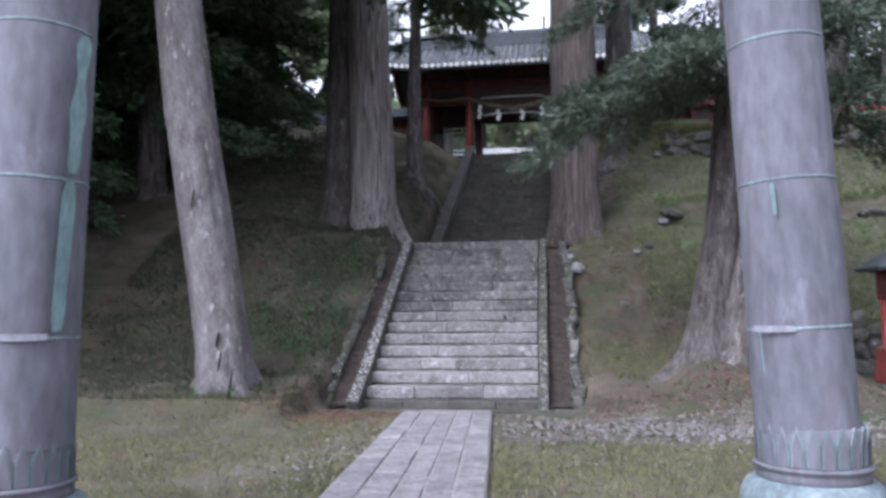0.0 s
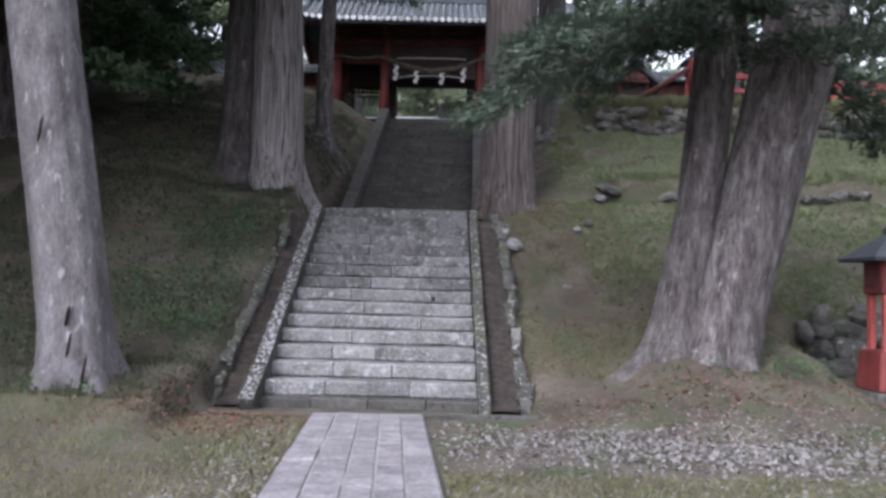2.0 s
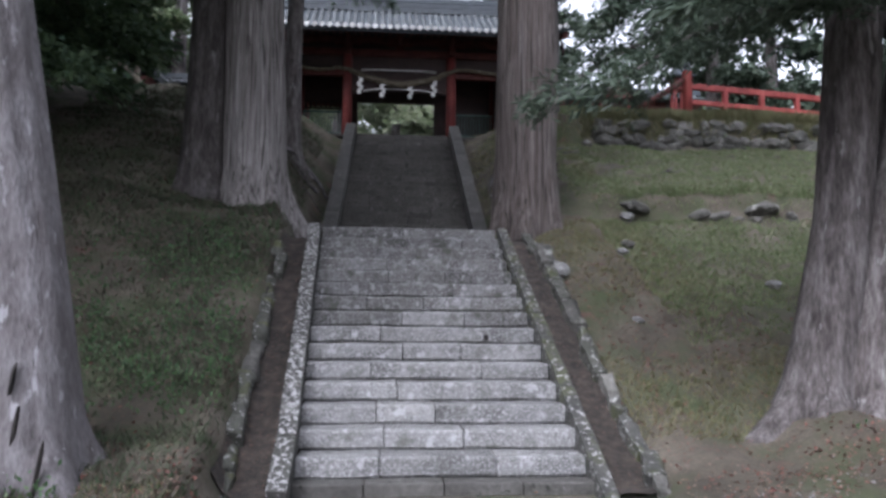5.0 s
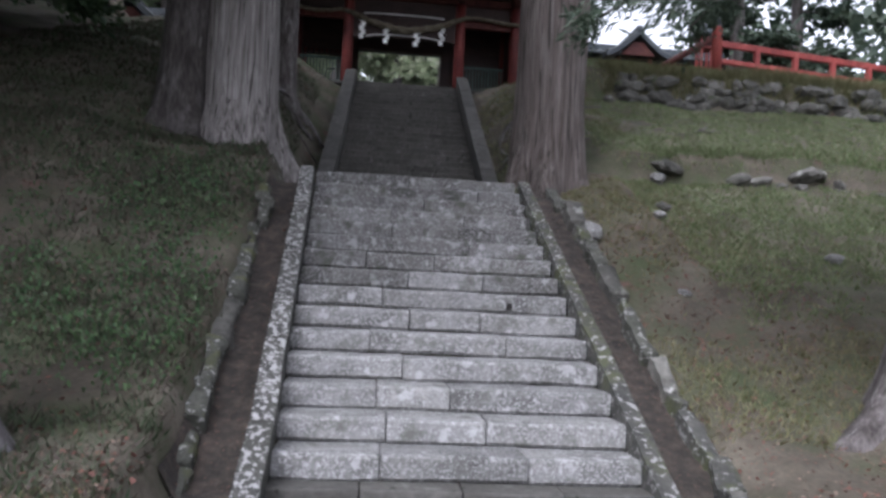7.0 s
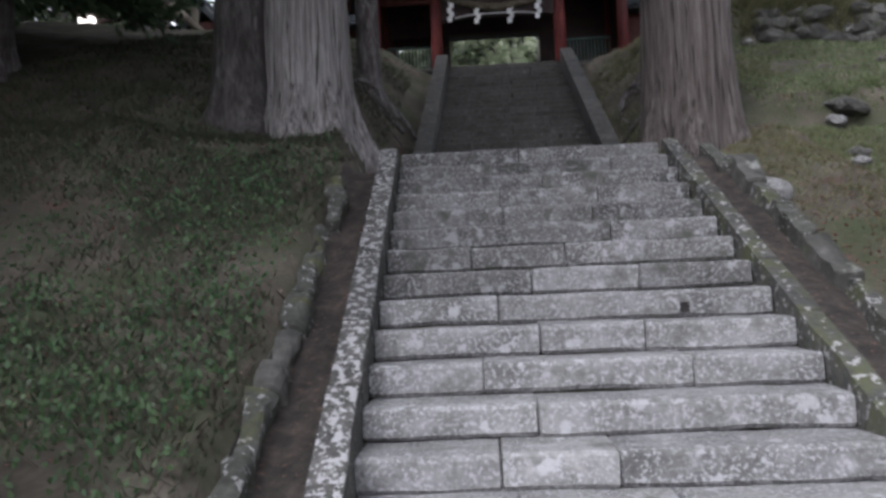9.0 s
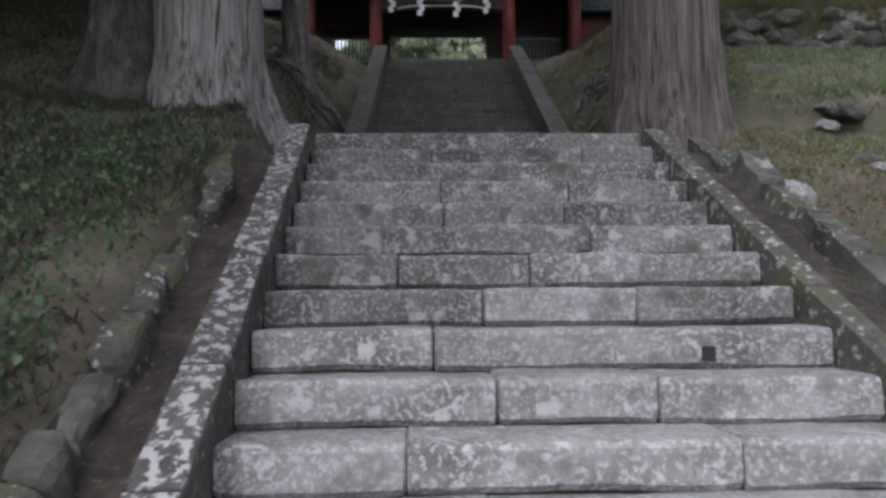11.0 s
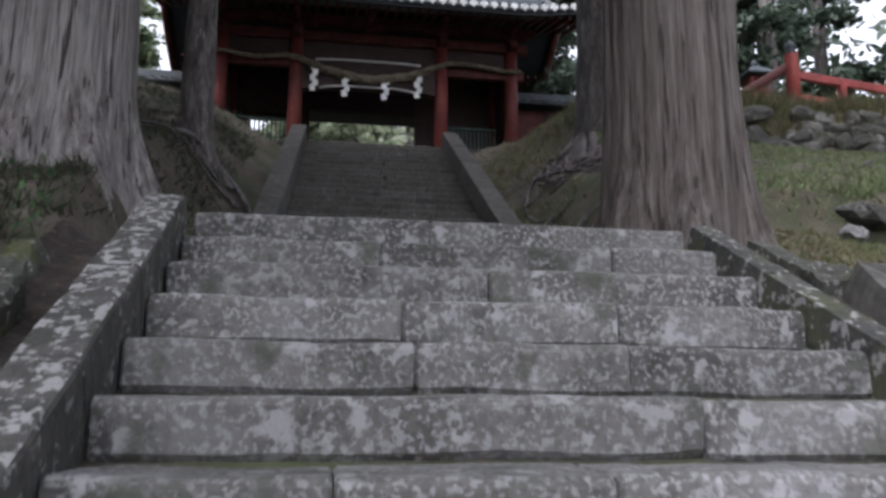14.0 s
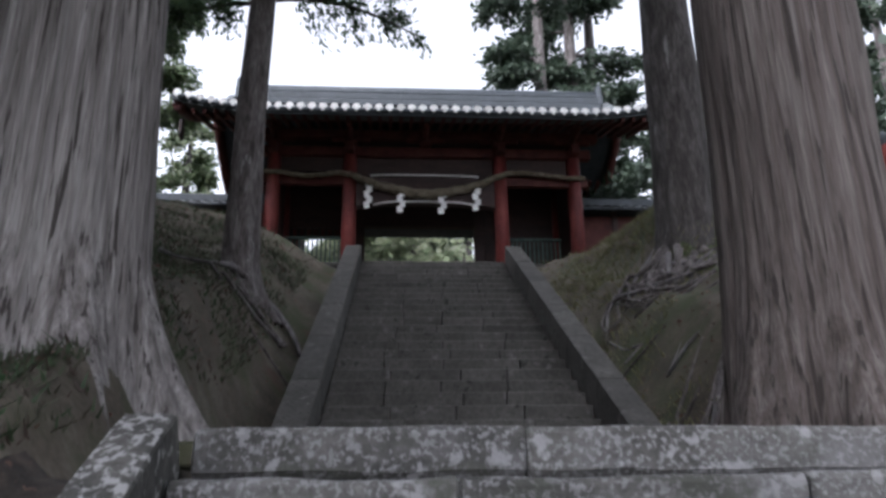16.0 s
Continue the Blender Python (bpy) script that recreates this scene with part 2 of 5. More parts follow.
GRASS = leafy("grass_blades", [(0.055, 0.085, 0.022), (0.085, 0.12, 0.035), (0.12, 0.15, 0.05), (0.15, 0.14, 0.07), (0.10, 0.08, 0.05)], rough=0.7)
LITTER = leafy("fallen_leaves", [(0.13, 0.055, 0.045), (0.17, 0.075, 0.055), (0.10, 0.07, 0.05), (0.19, 0.14, 0.11)], rough=0.8, through=0.1)
GRAVEL = leafy("gravel_chips", [(0.17, 0.152, 0.145), (0.20, 0.185, 0.18), (0.25, 0.237, 0.232), (0.14, 0.12, 0.11)], rough=0.9, through=0.0)


# ---- mesh helpers ----
def mesh_from(name, verts, faces, mat, smooth=False):
    me = bpy.data.meshes.new(name)
    me.from_pydata([tuple(map(float, v)) for v in verts], [], faces)
    me.update()
    me.materials.append(mat)
    if smooth:
        me.polygons.foreach_set("use_smooth", [True] * len(me.polygons))
    return me


def thing(name, label, category, group="", kind="", at=(0, 0, 0), data=None):
    ob = new(name, data)
    ob.location = at
    return tagged(ob, label, category, group, kind)


def part_mesh(name, me, parent, m=None, label=""):
    ob = new(name, me)
    ob.parent = parent
    if m is not None:
        ob.matrix_basis = m
    return tagged(ob, label) if label else ob


def part(name, bm, mat, parent, label="", smooth=False):
    me = bpy.data.meshes.new(name)
    bm.to_mesh(me)
    bm.free()
    me.materials.append(mat)
    if smooth:
        me.polygons.foreach_set("use_smooth", [True] * len(me.polygons))
    return part_mesh(name, me, parent, None, label)


def box_mesh(name, sx, sy, sz, mat, bevel=0.01, taper=1.0):
    """A bevelled box on its base centre."""
    bm = bmesh.new()
    bmesh.ops.create_cube(bm, size=1)
    for v in bm.verts:
        k = taper if v.co.z > 0 else 1.0
        v.co = Vector((v.co.x * sx * k, v.co.y * sy * k, (v.co.z + 0.5) * sz))
    if bevel:
        bmesh.ops.bevel(bm, geom=bm.edges[:], offset=bevel, segments=1, affect="EDGES")
    me = bpy.data.meshes.new(name)
    bm.to_mesh(me)
    bm.free()
    me.materials.append(mat)
    return me


def box(name, centre, size, mat, parent, bevel=0.01, rz=0, rx=0, ry=0, label=""):
    me = box_mesh(name, *size, mat, bevel)
    return part_mesh(name, me, parent, pose(centre[0], centre[1], centre[2], rx, ry, rz) @ Matrix.Translation((0, 0, -size[2] / 2)), label)


def rough_block(name, l, d, h, mat, seed, round_=0.02, wob=0.008, n=10):
    """A hewn stone block: rounded section along x, uneven faces; origin at the front bottom left, depth along y."""
    r = round_
    prof = [(0, r), (0, h * 0.5), (0, h - r), (r * 0.35, h - r * 0.3), (r, h), (d * 0.5, h), (d, h), (d, 0), (d * 0.5, 0), (r, 0)]
    verts, faces, m = [], [], len(prof)
    xs = [0, r * 0.4] + [l * k / n for k in range(1, n)] + [l - r * 0.4, l]
    for i, x in enumerate(xs):
        end = i in (0, len(xs) - 1)
        for py, pz in prof:
            if end:
                py, pz = py * (1 - r / d) + r * 0.5, pz * (1 - 0.8 * r / h) + 0.4 * r
            q = noise.noise_vector(Vector((x * 2.5 + seed * 7.1, py * 3 + seed, pz * 4)))
            q2 = noise.noise_vector(Vector((x * 9 + seed * 3.3, py * 9, pz * 9)))
            verts.append((x + q.x * wob * 0.5, py + q.y * wob + q2.y * wob * 0.6, pz + q.z * wob + q2.z * wob * 0.6))
    for i in range(len(xs) - 1):
        for k in range(m):
            a, b = i * m + k, i * m + (k + 1) % m
            faces.append((a, b, b + m, a + m))
    faces.append(tuple(range(m - 1, -1, -1)))
    faces.append(tuple(range((len(xs) - 1) * m, len(xs) * m)))
    me = mesh_from(name, verts, faces, mat)
    return me


def rock_mesh(name, r, seed, mat, squash=(1, 1, 1)):
    bm = bmesh.new()
    bmesh.ops.create_icosphere(bm, subdivisions=2, radius=1)
    for v in bm.verts:
        d = 1 + 0.35 * noise.noise(v.co * 1.3 + Vector((seed * 5.3, seed, 2))) + 0.12 * noise.noise(v.co * 4 + Vector((seed, 3, seed)))
        v.co = Vector((v.co.x * d * r * squash[0], v.co.y * d * r * squash[1], v.co.z * d * r * squash[2]))
    me = bpy.data.meshes.new(name)
    bm.to_mesh(me)
    bm.free()
    me.materials.append(mat)
    return me


def lathe_mesh(name, prof, mat, n=32, smooth=True, wave=0, depth=0.0, caps=True):
    """A turned body from (radius, height) pairs; wave ridges round it."""
    verts, faces = [], []
    for r, z in prof:
        for k in range(n):
            a = 2 * math.pi * k / n
            rr = r * (1 + depth * math.cos(wave * a)) if wave else r
            verts.append((rr * math.cos(a), rr * math.sin(a), z))
    for i in range(len(prof) - 1):
        for k in range(n):
            a, b = i * n + k, i * n + (k + 1) % n
            faces.append((a, b, b + n, a + n))
    if not caps:
        return mesh_from(name, verts, faces, mat, smooth)
    faces.append(tuple(range(n - 1, -1, -1)))
    faces.append(tuple(range((len(prof) - 1) * n, len(prof) * n)))
    me = mesh_from(name, verts, faces, mat, smooth)
    me.polygons[len(faces) - 1].use_smooth = me.polygons[len(faces) - 2].use_smooth = False
    return me


def tube_mesh(name, pts, radii, mat, n=10, smooth=True, twist=0.0, lobes=0, lobe=0.0):
    """A round tube along points, with radii; lobes and twist make a rope."""
    verts, faces = [], []
    pts = [Vector(p) for p in pts]
    for i, p in enumerate(pts):
        t = (pts[min(i + 1, len(pts) - 1)] - pts[max(i - 1, 0)]).normalized()
        side = t.cross(Vector((0, 0, 1)))
        if side.length < 0.05:
            side = t.cross(Vector((0, 1, 0)))
        side.normalize()
        up = side.cross(t)
        for k in range(n):
            a = 2 * math.pi * k / n
            r = radii[i] * (1 + lobe * math.cos(lobes * (a + twist * i))) if lobes else radii[i]
            verts.append(p + side * (r * math.cos(a)) + up * (r * math.sin(a)))
    for i in range(len(pts) - 1):
        for k in range(n):
            a, b = i * n + k, i * n + (k + 1) % n
            faces.append((a, b, b + n, a + n))
    faces.append(tuple(range(n - 1, -1, -1)))
    faces.append(tuple(range((len(pts) - 1) * n, len(pts) * n)))
    me = mesh_from(name, verts, faces, mat, smooth)
    me.polygons[len(faces) - 1].use_smooth = me.polygons[len(faces) - 2].use_smooth = False
    return me


# ---- the ground ----
RISE, RUN, PLINTH = 0.185, 0.345, 0.07
UP_Y, UP_Z, UP_RISE, UP_N = 8.95, 2.845, 0.178, 24
UP_RUN = 7.31 / (UP_N - 1)


def sstep(a, b, v):
    t = np.clip((v - a) / (b - a), 0, 1)
    return t * t * (3 - 2 * t)


def axis_x(y):
    return np.interp(y, [0, 4.83, 9.0, 16.3], [0, -0.12, -0.03, 0.10])


def ground(x, y, rough=True):
    x, y = np.asarray(x, float), np.asarray(y, float)
    xr = x - axis_x(y)
    mid = np.interp(y, [-0.5, -0.1, 4.7, 9.0, 16.3, 17], [-0.02, -0.02, 2.62, 2.80, 6.95, 7.04])
    left = np.interp(y, [-6, -2.6, -1, 0, 2.2, 5, 6.3, 9, 12, 16, 17.4, 22, 40, 90], [0, 0.02, 0.34, 0.52, 1.5, 2.98, 3.5, 4.6, 5.75, 7.7, 7.9, 7.9, 9, 24])
    left = left + sstep(-5, -14, x) * np.interp(y, [-4, 4, 14], [0, 0.7, 0.7]) + sstep(-2.9, -5.5, x) * np.interp(y, [3.5, 6, 8.5, 12, 16], [0, 0.45, 0.9, 0.9, 0.5])
    near = np.interp(y, [-3, -0.8, 0.2, 2.9, 4, 5, 7, 9, 10.5, 12, 16, 17.4, 22, 40, 90], [0, 0.03, 0.24, 1.45, 2.15, 2.75, 3.35, 4.35, 4.85, 5.45, 7.05, 7.7, 8, 9, 24])
    far = np.interp(y, [-2, 2.3, 2.42, 7.35, 7.45, 11.75, 11.9, 13.5, 20, 40, 90], [0, 0.3, 1.2, 3.42, 3.9, 5.85, 6.62, 7.3, 7.8, 9.5, 26])
    low = np.interp(y, [-2, 2.3, 7.35, 7.45], [0, 1.25, 3.42, 3.9])
    far = np.where(y < 7.4, low + (far - low) * sstep(5.1, 6.1, x), far)
    right = near + (far - near) * sstep(2.7, 3.7, x)
    edge = np.where(x < 0, np.interp(y, [4.6, 6.0, 9, 16, 18], [2.05, 2.2, 2.65, 3.6, 3.8]), np.interp(y, [4.6, 6.0, 9, 16, 18], [2.05, 2.9, 2.9, 2.7, 3.6]))
    bank = np.where(x < 0, left, right)
    w = np.clip((np.abs(xr) - 1.74) / (edge - 1.74), 0, 1)
    w = w * w * (3 - 2 * w)
    z = mid + (bank - mid) * w
    return z


def ground_z(x, y):
    return float(ground(x, y))


def build_ground():
    xs = np.concatenate([np.linspace(-120, -16, 20)[:-1], np.linspace(-16, -4, 60)[:-1], np.linspace(-4, 5, 120)[:-1], np.linspace(5, 16, 56)[:-1], np.linspace(16, 120, 20)])
    ys = np.concatenate([np.linspace(-120, -14, 16)[:-1], np.linspace(-14, -3, 70)[:-1], np.linspace(-3, 12, 190)[:-1], np.linspace(12, 24, 60)[:-1], np.linspace(24, 160, 30)])
    X, Y = np.meshgrid(xs, ys)
    Z = ground(X, Y)
    flat = (np.abs(X - axis_x(Y)) < 1.9) & (Y > -1)
    bumpy = np.array([noise.noise((a * 0.9, b * 0.9, 0.3)) * 0.06 + noise.noise((a * 3.1, b * 3.1, 1.3)) * 0.03 + noise.noise((a * 7, b * 7, 2.3)) * 0.012 for a, b in zip(X.ravel(), Y.ravel())]).reshape(X.shape)
    path = (Y < 0) & (np.abs(X - (0.06 - 0.077 * (Y + 0.76))) < 0.8)
    Z = Z + np.where(flat | path, -0.02, bumpy * np.where(Y < -1.5, 0.4, np.where((Y > 5.5) | (X > 2), 2.3, 1.0)))
    nx, ny = len(xs), len(ys)
    verts = np.stack([X.ravel(), Y.ravel(), Z.ravel()], 1)
    faces = [(j * nx + i, j * nx + i + 1, (j + 1) * nx + i + 1, (j + 1) * nx + i) for j in range(ny - 1) for i in range(nx - 1)]
    ob = new("ground", mesh_from("ground", verts, faces, EARTH, True))
    tagged(ob, "mossy brown earth slope with thin grass", "ground", kind="structure")


build_ground()


# ---- the lower stairs ----
def build_lower_stairs():
    stairs = thing("lower_stairs", "worn grey stone stairs spotted with pale lichen", "stairs", kind="structure")
    rnd = random.Random(4)
    joints = {0: (0.285, 0.685), 1: (0.305, 0.59), 2: (0.28, 0.5), 3: (0.365,), 4: (0.26, 0.72), 5: (0.4, 0.65), 6: (0.31,),
              7: (0.41, 0.70), 8: (0.25, 0.52), 9: (0.68,), 10: (0.36, 0.65), 11: (0.36, 0.69), 12: (0.52,), 13: (0.35, 0.79), 14: (0.46,)}
    for i in range(15):
        y = i * RUN
        cx = float(axis_x(y))
        half = 1.27 + 0.04 * i / 14
        z = PLINTH + i * RISE
        cuts = [0, *joints[i], 1]
        for a, b in zip(cuts, cuts[1:]):
            l = (b - a) * 2 * half - 0.004
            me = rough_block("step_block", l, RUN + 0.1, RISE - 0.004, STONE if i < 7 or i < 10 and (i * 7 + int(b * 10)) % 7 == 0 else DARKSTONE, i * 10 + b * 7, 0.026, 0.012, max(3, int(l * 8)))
            part_mesh("step_block", me, stairs, pose(cx - half + a * 2 * half, y + rnd.uniform(-0.008, 0.008), z + rnd.uniform(-0.004, 0.004), rnd.uniform(-0.5, 0.5), rnd.uniform(-0.2, 0.2), rnd.uniform(-0.25, 0.25)))
    # Thin dark plate set proud of the riser; nothing is cut.
    part_mesh("socket_hole", box_mesh("socket_hole", 0.06, 0.012, 0.065, HOLLOW_SHADE, 0.002), stairs, pose(0.665, 6 * RUN - 0.006, PLINTH + 6 * RISE + 0.03), "near-black plate for the shade in a square step socket")
    for k in range(4):
        me = rough_block("plinth_stone", 0.66, 0.5, PLINTH + 0.05, UPPER, 300 + k, 0.015, 0.006, 5)
        part_mesh("plinth_stone", me, stairs, pose(-1.34 + k * 0.67, -0.22, -0.05))
    kerb = rough_block("kerb_stone", 1.25, 0.1, 0.07, UPPER, 400, 0.012, 0.005, 8)
    part_mesh("kerb_stone", kerb, stairs, pose(0.66, -0.80, -0.055, 0, 0, 1))


def slope_rail(name, label, side):
    """A row of long stones that edge the lower stairs, on the slope."""
    rail = thing(name, label, "stair edging", kind="structure")
    y, k = -0.42, 0
    rnd = random.Random(9 + side)
    ang = math.degrees(math.atan2(RISE, RUN))
    while y < 4.75:
        step = min(rnd.uniform(0.55, 0.95), 4.95 - y)
        x0, x1 = float(axis_x(y)) + side * (1.345 + 0.06 * max(y, 0) / 4.8), float(axis_x(y + step)) + side * (1.345 + 0.06 * (y + step) / 4.8)
        wide = 0.17 if side < 0 else 0.14
        z0 = PLINTH + RISE + (0.05 if side < 0 else -0.06) + y * RISE / RUN
        l = math.hypot(step, step * RISE / RUN)
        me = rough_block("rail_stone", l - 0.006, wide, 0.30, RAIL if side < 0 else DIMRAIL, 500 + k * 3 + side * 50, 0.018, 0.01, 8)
        turn = math.degrees(math.atan2(x1 - x0, step))
        m = pose(x0 + wide / 2, y, z0 - 0.25, 0, 0, 90 - turn) @ pose(0, 0, 0, 0, -ang, 0)
        part_mesh("rail_stone", me, rail, m)
        y, k = y + step, k + 1
    return rail


def gutter_stones(side):
    edge = thing("gutter_edge", "mossy fieldstones along an earthen gutter", "gutter edging", kind="structure")
    rnd = random.Random(31 + side)
    y = -0.35
    ang = math.degrees(math.atan2(RISE, RUN))
    while y < (4.2 if side < 0 else 4.9):
        l = rnd.uniform(0.18, 0.55)
        wide = rnd.uniform(0.10, 0.16) if not (side > 0 and y > 2.2) else rnd.uniform(0.14, 0.26)
        x = float(axis_x(y)) + side * (1.84 + rnd.uniform(-0.02, 0.03))
        z = PLINTH + RISE + y * RISE / RUN
        pick = rnd.random()
        me = rough_block("edge_stone", l * 1.12, wide, 0.24, DIMRAIL if pick < (0.06 if side < 0 else 0.4) else MOSSRAIL if pick < 0.7 else ROCK, rnd.random() * 90, 0.045, 0.05, 6)
        part_mesh("edge_stone", me, edge, pose(x + wide / 2, y, z - 0.27 + rnd.uniform(-0.05, 0.03), 0, 0, 90 + rnd.uniform(-6, 6)) @ pose(0, 0, 0, rnd.uniform(-8, 8), -ang + rnd.uniform(-6, 6), 0))
        y += l


build_lower_stairs()
slope_rail("stair_edging", "lichen-spotted dark stone edging beside the stairs", -1)
slope_rail("stair_edging", "lichen-spotted dark stone edging beside the stairs", 1)
gutter_stones(-1)
gutter_stones(1)
# Very dark soil with leaf spots, laid as a strip over the gutter floor.
DARKSOIL = material("dark_soil", [(0.014, 0.012, 0.010), (0.032, 0.026, 0.021), (0.06, 0.045, 0.036)], 7, rough=0.95, bump=0.8, fine=22,
                spots=[((0.11, 0.06, 0.045), 30.0, 0.62, 0.04)])


def gutter_bed(side):
    rnd = random.Random(71 + side)
    verts, faces = [], []
    for j in range(71):
        y = -0.4 + j * 0.075
        for i in range(6):
            x = float(axis_x(y)) + side * (1.40 + i * 0.098)
            verts.append((x, y, ground_z(x, y) + 0.02 + rnd.uniform(0, 0.02)))
        if j:
            for i in range(5):
                q = (j - 1) * 6 + i
                faces.append((q, q + 1, q + 7, q + 6) if side > 0 else (q, q + 6, q + 7, q + 1))
    tagged(new("gutter_bed", mesh_from("gutter_bed", verts, faces, DARKSOIL, True)), "dark soil and leaves in the stair gutter", "gutter", kind="structure")


gutter_bed(-1)
gutter_bed(1)


# ---- the upper stairs ----
def build_upper_stairs():
    stairs = thing("upper_stairs", "dim grey stone stairs climbing to the gate", "stairs", kind="structure")
    rnd = random.Random(8)
    half = 1.39
    for i in range(UP_N):
        y, z = UP_Y + i * UP_RUN, UP_Z + i * UP_RISE
        cuts = [0, rnd.uniform(0.2, 0.3), rnd.uniform(0.44, 0.54), rnd.uniform(0.68, 0.8), 1]
        for a, b in zip(cuts, cuts[1:]):
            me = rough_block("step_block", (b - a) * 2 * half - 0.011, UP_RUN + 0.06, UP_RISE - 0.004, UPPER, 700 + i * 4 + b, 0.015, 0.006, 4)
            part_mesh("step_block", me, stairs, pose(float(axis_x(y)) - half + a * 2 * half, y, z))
    ang = math.degrees(math.atan2(UP_RISE, UP_RUN))
    for side in (-1, 1):
        for k in range(6):
            run = 7.75 / 6
            l = run / math.cos(radians(ang))
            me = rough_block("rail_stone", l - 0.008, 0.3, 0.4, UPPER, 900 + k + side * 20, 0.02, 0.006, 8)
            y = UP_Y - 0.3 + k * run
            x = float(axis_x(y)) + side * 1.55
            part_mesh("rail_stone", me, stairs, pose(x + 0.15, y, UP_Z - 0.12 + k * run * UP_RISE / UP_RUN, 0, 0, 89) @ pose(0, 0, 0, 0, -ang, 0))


build_upper_stairs()
landing = new("landing", box_mesh("landing", 3.1, 3.85, 0.1, EARTH, 0.01))
landing.location = (-0.07, 7.1, 2.725)
tagged(landing, "beaten earth landing between two stone stairs", "landing", kind="structure")


# ---- the slab path ----
MORTAR = material("pale_joint", [(0.24, 0.225, 0.22), (0.33, 0.315, 0.31)], 8, rough=0.95, bump=0.4)


def build_path():
    path = thing("slab_path", "path of worn purplish-grey stone slabs", "path", kind="structure")
    rnd = random.Random(12)
    d = Vector((-0.077, 1, 0)).normalized()
    c = Vector((0.06, -0.76, 0))
    turn = math.degrees(math.atan2(-d.x, d.y))
    bed = c - d * 7.0
    part_mesh("bedding", box_mesh("bedding", 1.2, 14.0, 0.1, MORTAR, 0.01), path, pose(bed.x, bed.y, -0.097, 0, 0, turn), "pale sandy joint bedding")
    lanes = [(-0.6, -0.33), (-0.33, -0.07), (-0.07, 0.14), (0.14, 0.36), (0.36, 0.6)]
    for a, b in lanes:
        s = -rnd.uniform(0.0, 0.2)
        while s > -14:
            l = rnd.uniform(0.26, 0.55)
            p = c + d * (s - l) + Vector((d.y, -d.x, 0)) * a
            me = rough_block("slab", b - a - 0.016, l - 0.016, 0.1, SLAB, rnd.random() * 99, 0.018, 0.012, 4)
            part_mesh("slab", me, path, pose(p.x, p.y, -0.085 + rnd.uniform(-0.005, 0.006), rnd.uniform(-0.4, 0.4), rnd.uniform(-0.4, 0.4), turn))
            s -= l


build_path()


# ---- torii pillars ----
def build_pillar(name, x, y, lean, seed, stains):
    z0 = -0.02
    wide = 0.94
    p = thing(name, "tall bronze torii pillar streaked with blue-green patina", "pillar", "torii pillars", at=(x, y, z0))
    base = lathe_mesh("base", [(0.455, -0.06), (0.465, 0.02), (0.465, 0.13), (0.452, 0.15), (0.462, 0.165), (0.455, 0.20), (0.42, 0.265), (0.375, 0.295), (0.35, 0.30)], VERDIGRIS, 64, True, 40, 0.004)
    part_mesh("base", base, p, None, "bulging fluted bronze base")
    part_mesh("collar", lathe_mesh("collar", [(0.34, 0.29), (0.352, 0.30), (0.35, 0.335), (0.345, 0.36), (0.368, 0.37), (0.37, 0.385), (0.35, 0.395)], BRONZE, 40), p)
    part_mesh("foot_slab", box_mesh("foot_slab", 1.25, 1.25, 0.1, SLAB, 0.02), p, pose(0, 0, -0.1, 0, 0, 8), "square stone footing")
    petals = part_mesh("leaf_collar", lathe_mesh("leaf_collar", [(0.335, 0.39), (0.34, 0.47), (0.338, 0.615), (0.331, 0.62)], BRONZE, 96, True, 24, 0.012), p, None, "collar of pointed bronze leaves")
    verts, faces = [], []
    for k in range(24):
        a = 2 * math.pi * k / 24
        w = math.pi / 26
        b = len(verts)
        for da, z, r in ((-w, 0.40, 0.344), (w, 0.40, 0.344), (w * 0.9, 0.53, 0.346), (0, 0.64, 0.349), (-w * 0.9, 0.53, 0.346)):
            verts.append((r * math.cos(a + da), r * math.sin(a + da), z))
        for da, z, r in ((-w, 0.40, 0.325), (w, 0.40, 0.325), (w * 0.9, 0.53, 0.325), (0, 0.635, 0.33), (-w * 0.9, 0.53, 0.325)):
            verts.append((r * math.cos(a + da), r * math.sin(a + da), z))
        faces.append((b, b + 1, b + 2, b + 3, b + 4))
        faces += [(b + i, b + 5 + i, b + 5 + (i + 1) % 5, b + (i + 1) % 5) for i in range(5)]
    part_mesh("leaf_tips", mesh_from("leaf_tips", verts, faces, VERDIGRIS), petals, None, "pale green leaf rims")
    verts, faces = [], []
    for k in range(24):
        a, w, b = 2 * math.pi * k / 24, math.pi / 36, len(verts)
        for da, z, r in ((-w, 0.40, 0.351), (w, 0.40, 0.351), (w * 0.85, 0.52, 0.353), (0, 0.612, 0.355), (-w * 0.85, 0.52, 0.353)):
            verts.append((r * math.cos(a + da), r * math.sin(a + da), z))
        faces.append((b, b + 1, b + 2, b + 3, b + 4))
    part_mesh("leaf_faces", mesh_from("leaf_faces", verts, faces, BRONZE), petals)
    heights = [0.6, 1.22, 2.13, 3.03, 3.93, 4.83, 6.5]
    for k in range(6):
        a, b = heights[k], heights[k + 1]
        ra, rb = 0.325 - 0.006 * k, 0.325 - 0.006 * (k + 1)
        me = lathe_mesh("drum", [(ra, a), (ra - 0.002, (a + b) / 2), (rb, b)], BRONZE, 64, caps=k == 5)
        ob = part_mesh("drum", me, p, pose(0, 0, 0) if not lean else Matrix.Shear("XY", 4, (lean, 0)))
        me = lathe_mesh("seam", [(rb - 0.002, b - 0.014), (rb + 0.005, b - 0.009), (rb + 0.006, b + 0.004), (rb - 0.002, b + 0.009)], VERDIGRIS, 48)
        part_mesh("seam", me, p, Matrix.Shear("XY", 4, (lean, 0)))
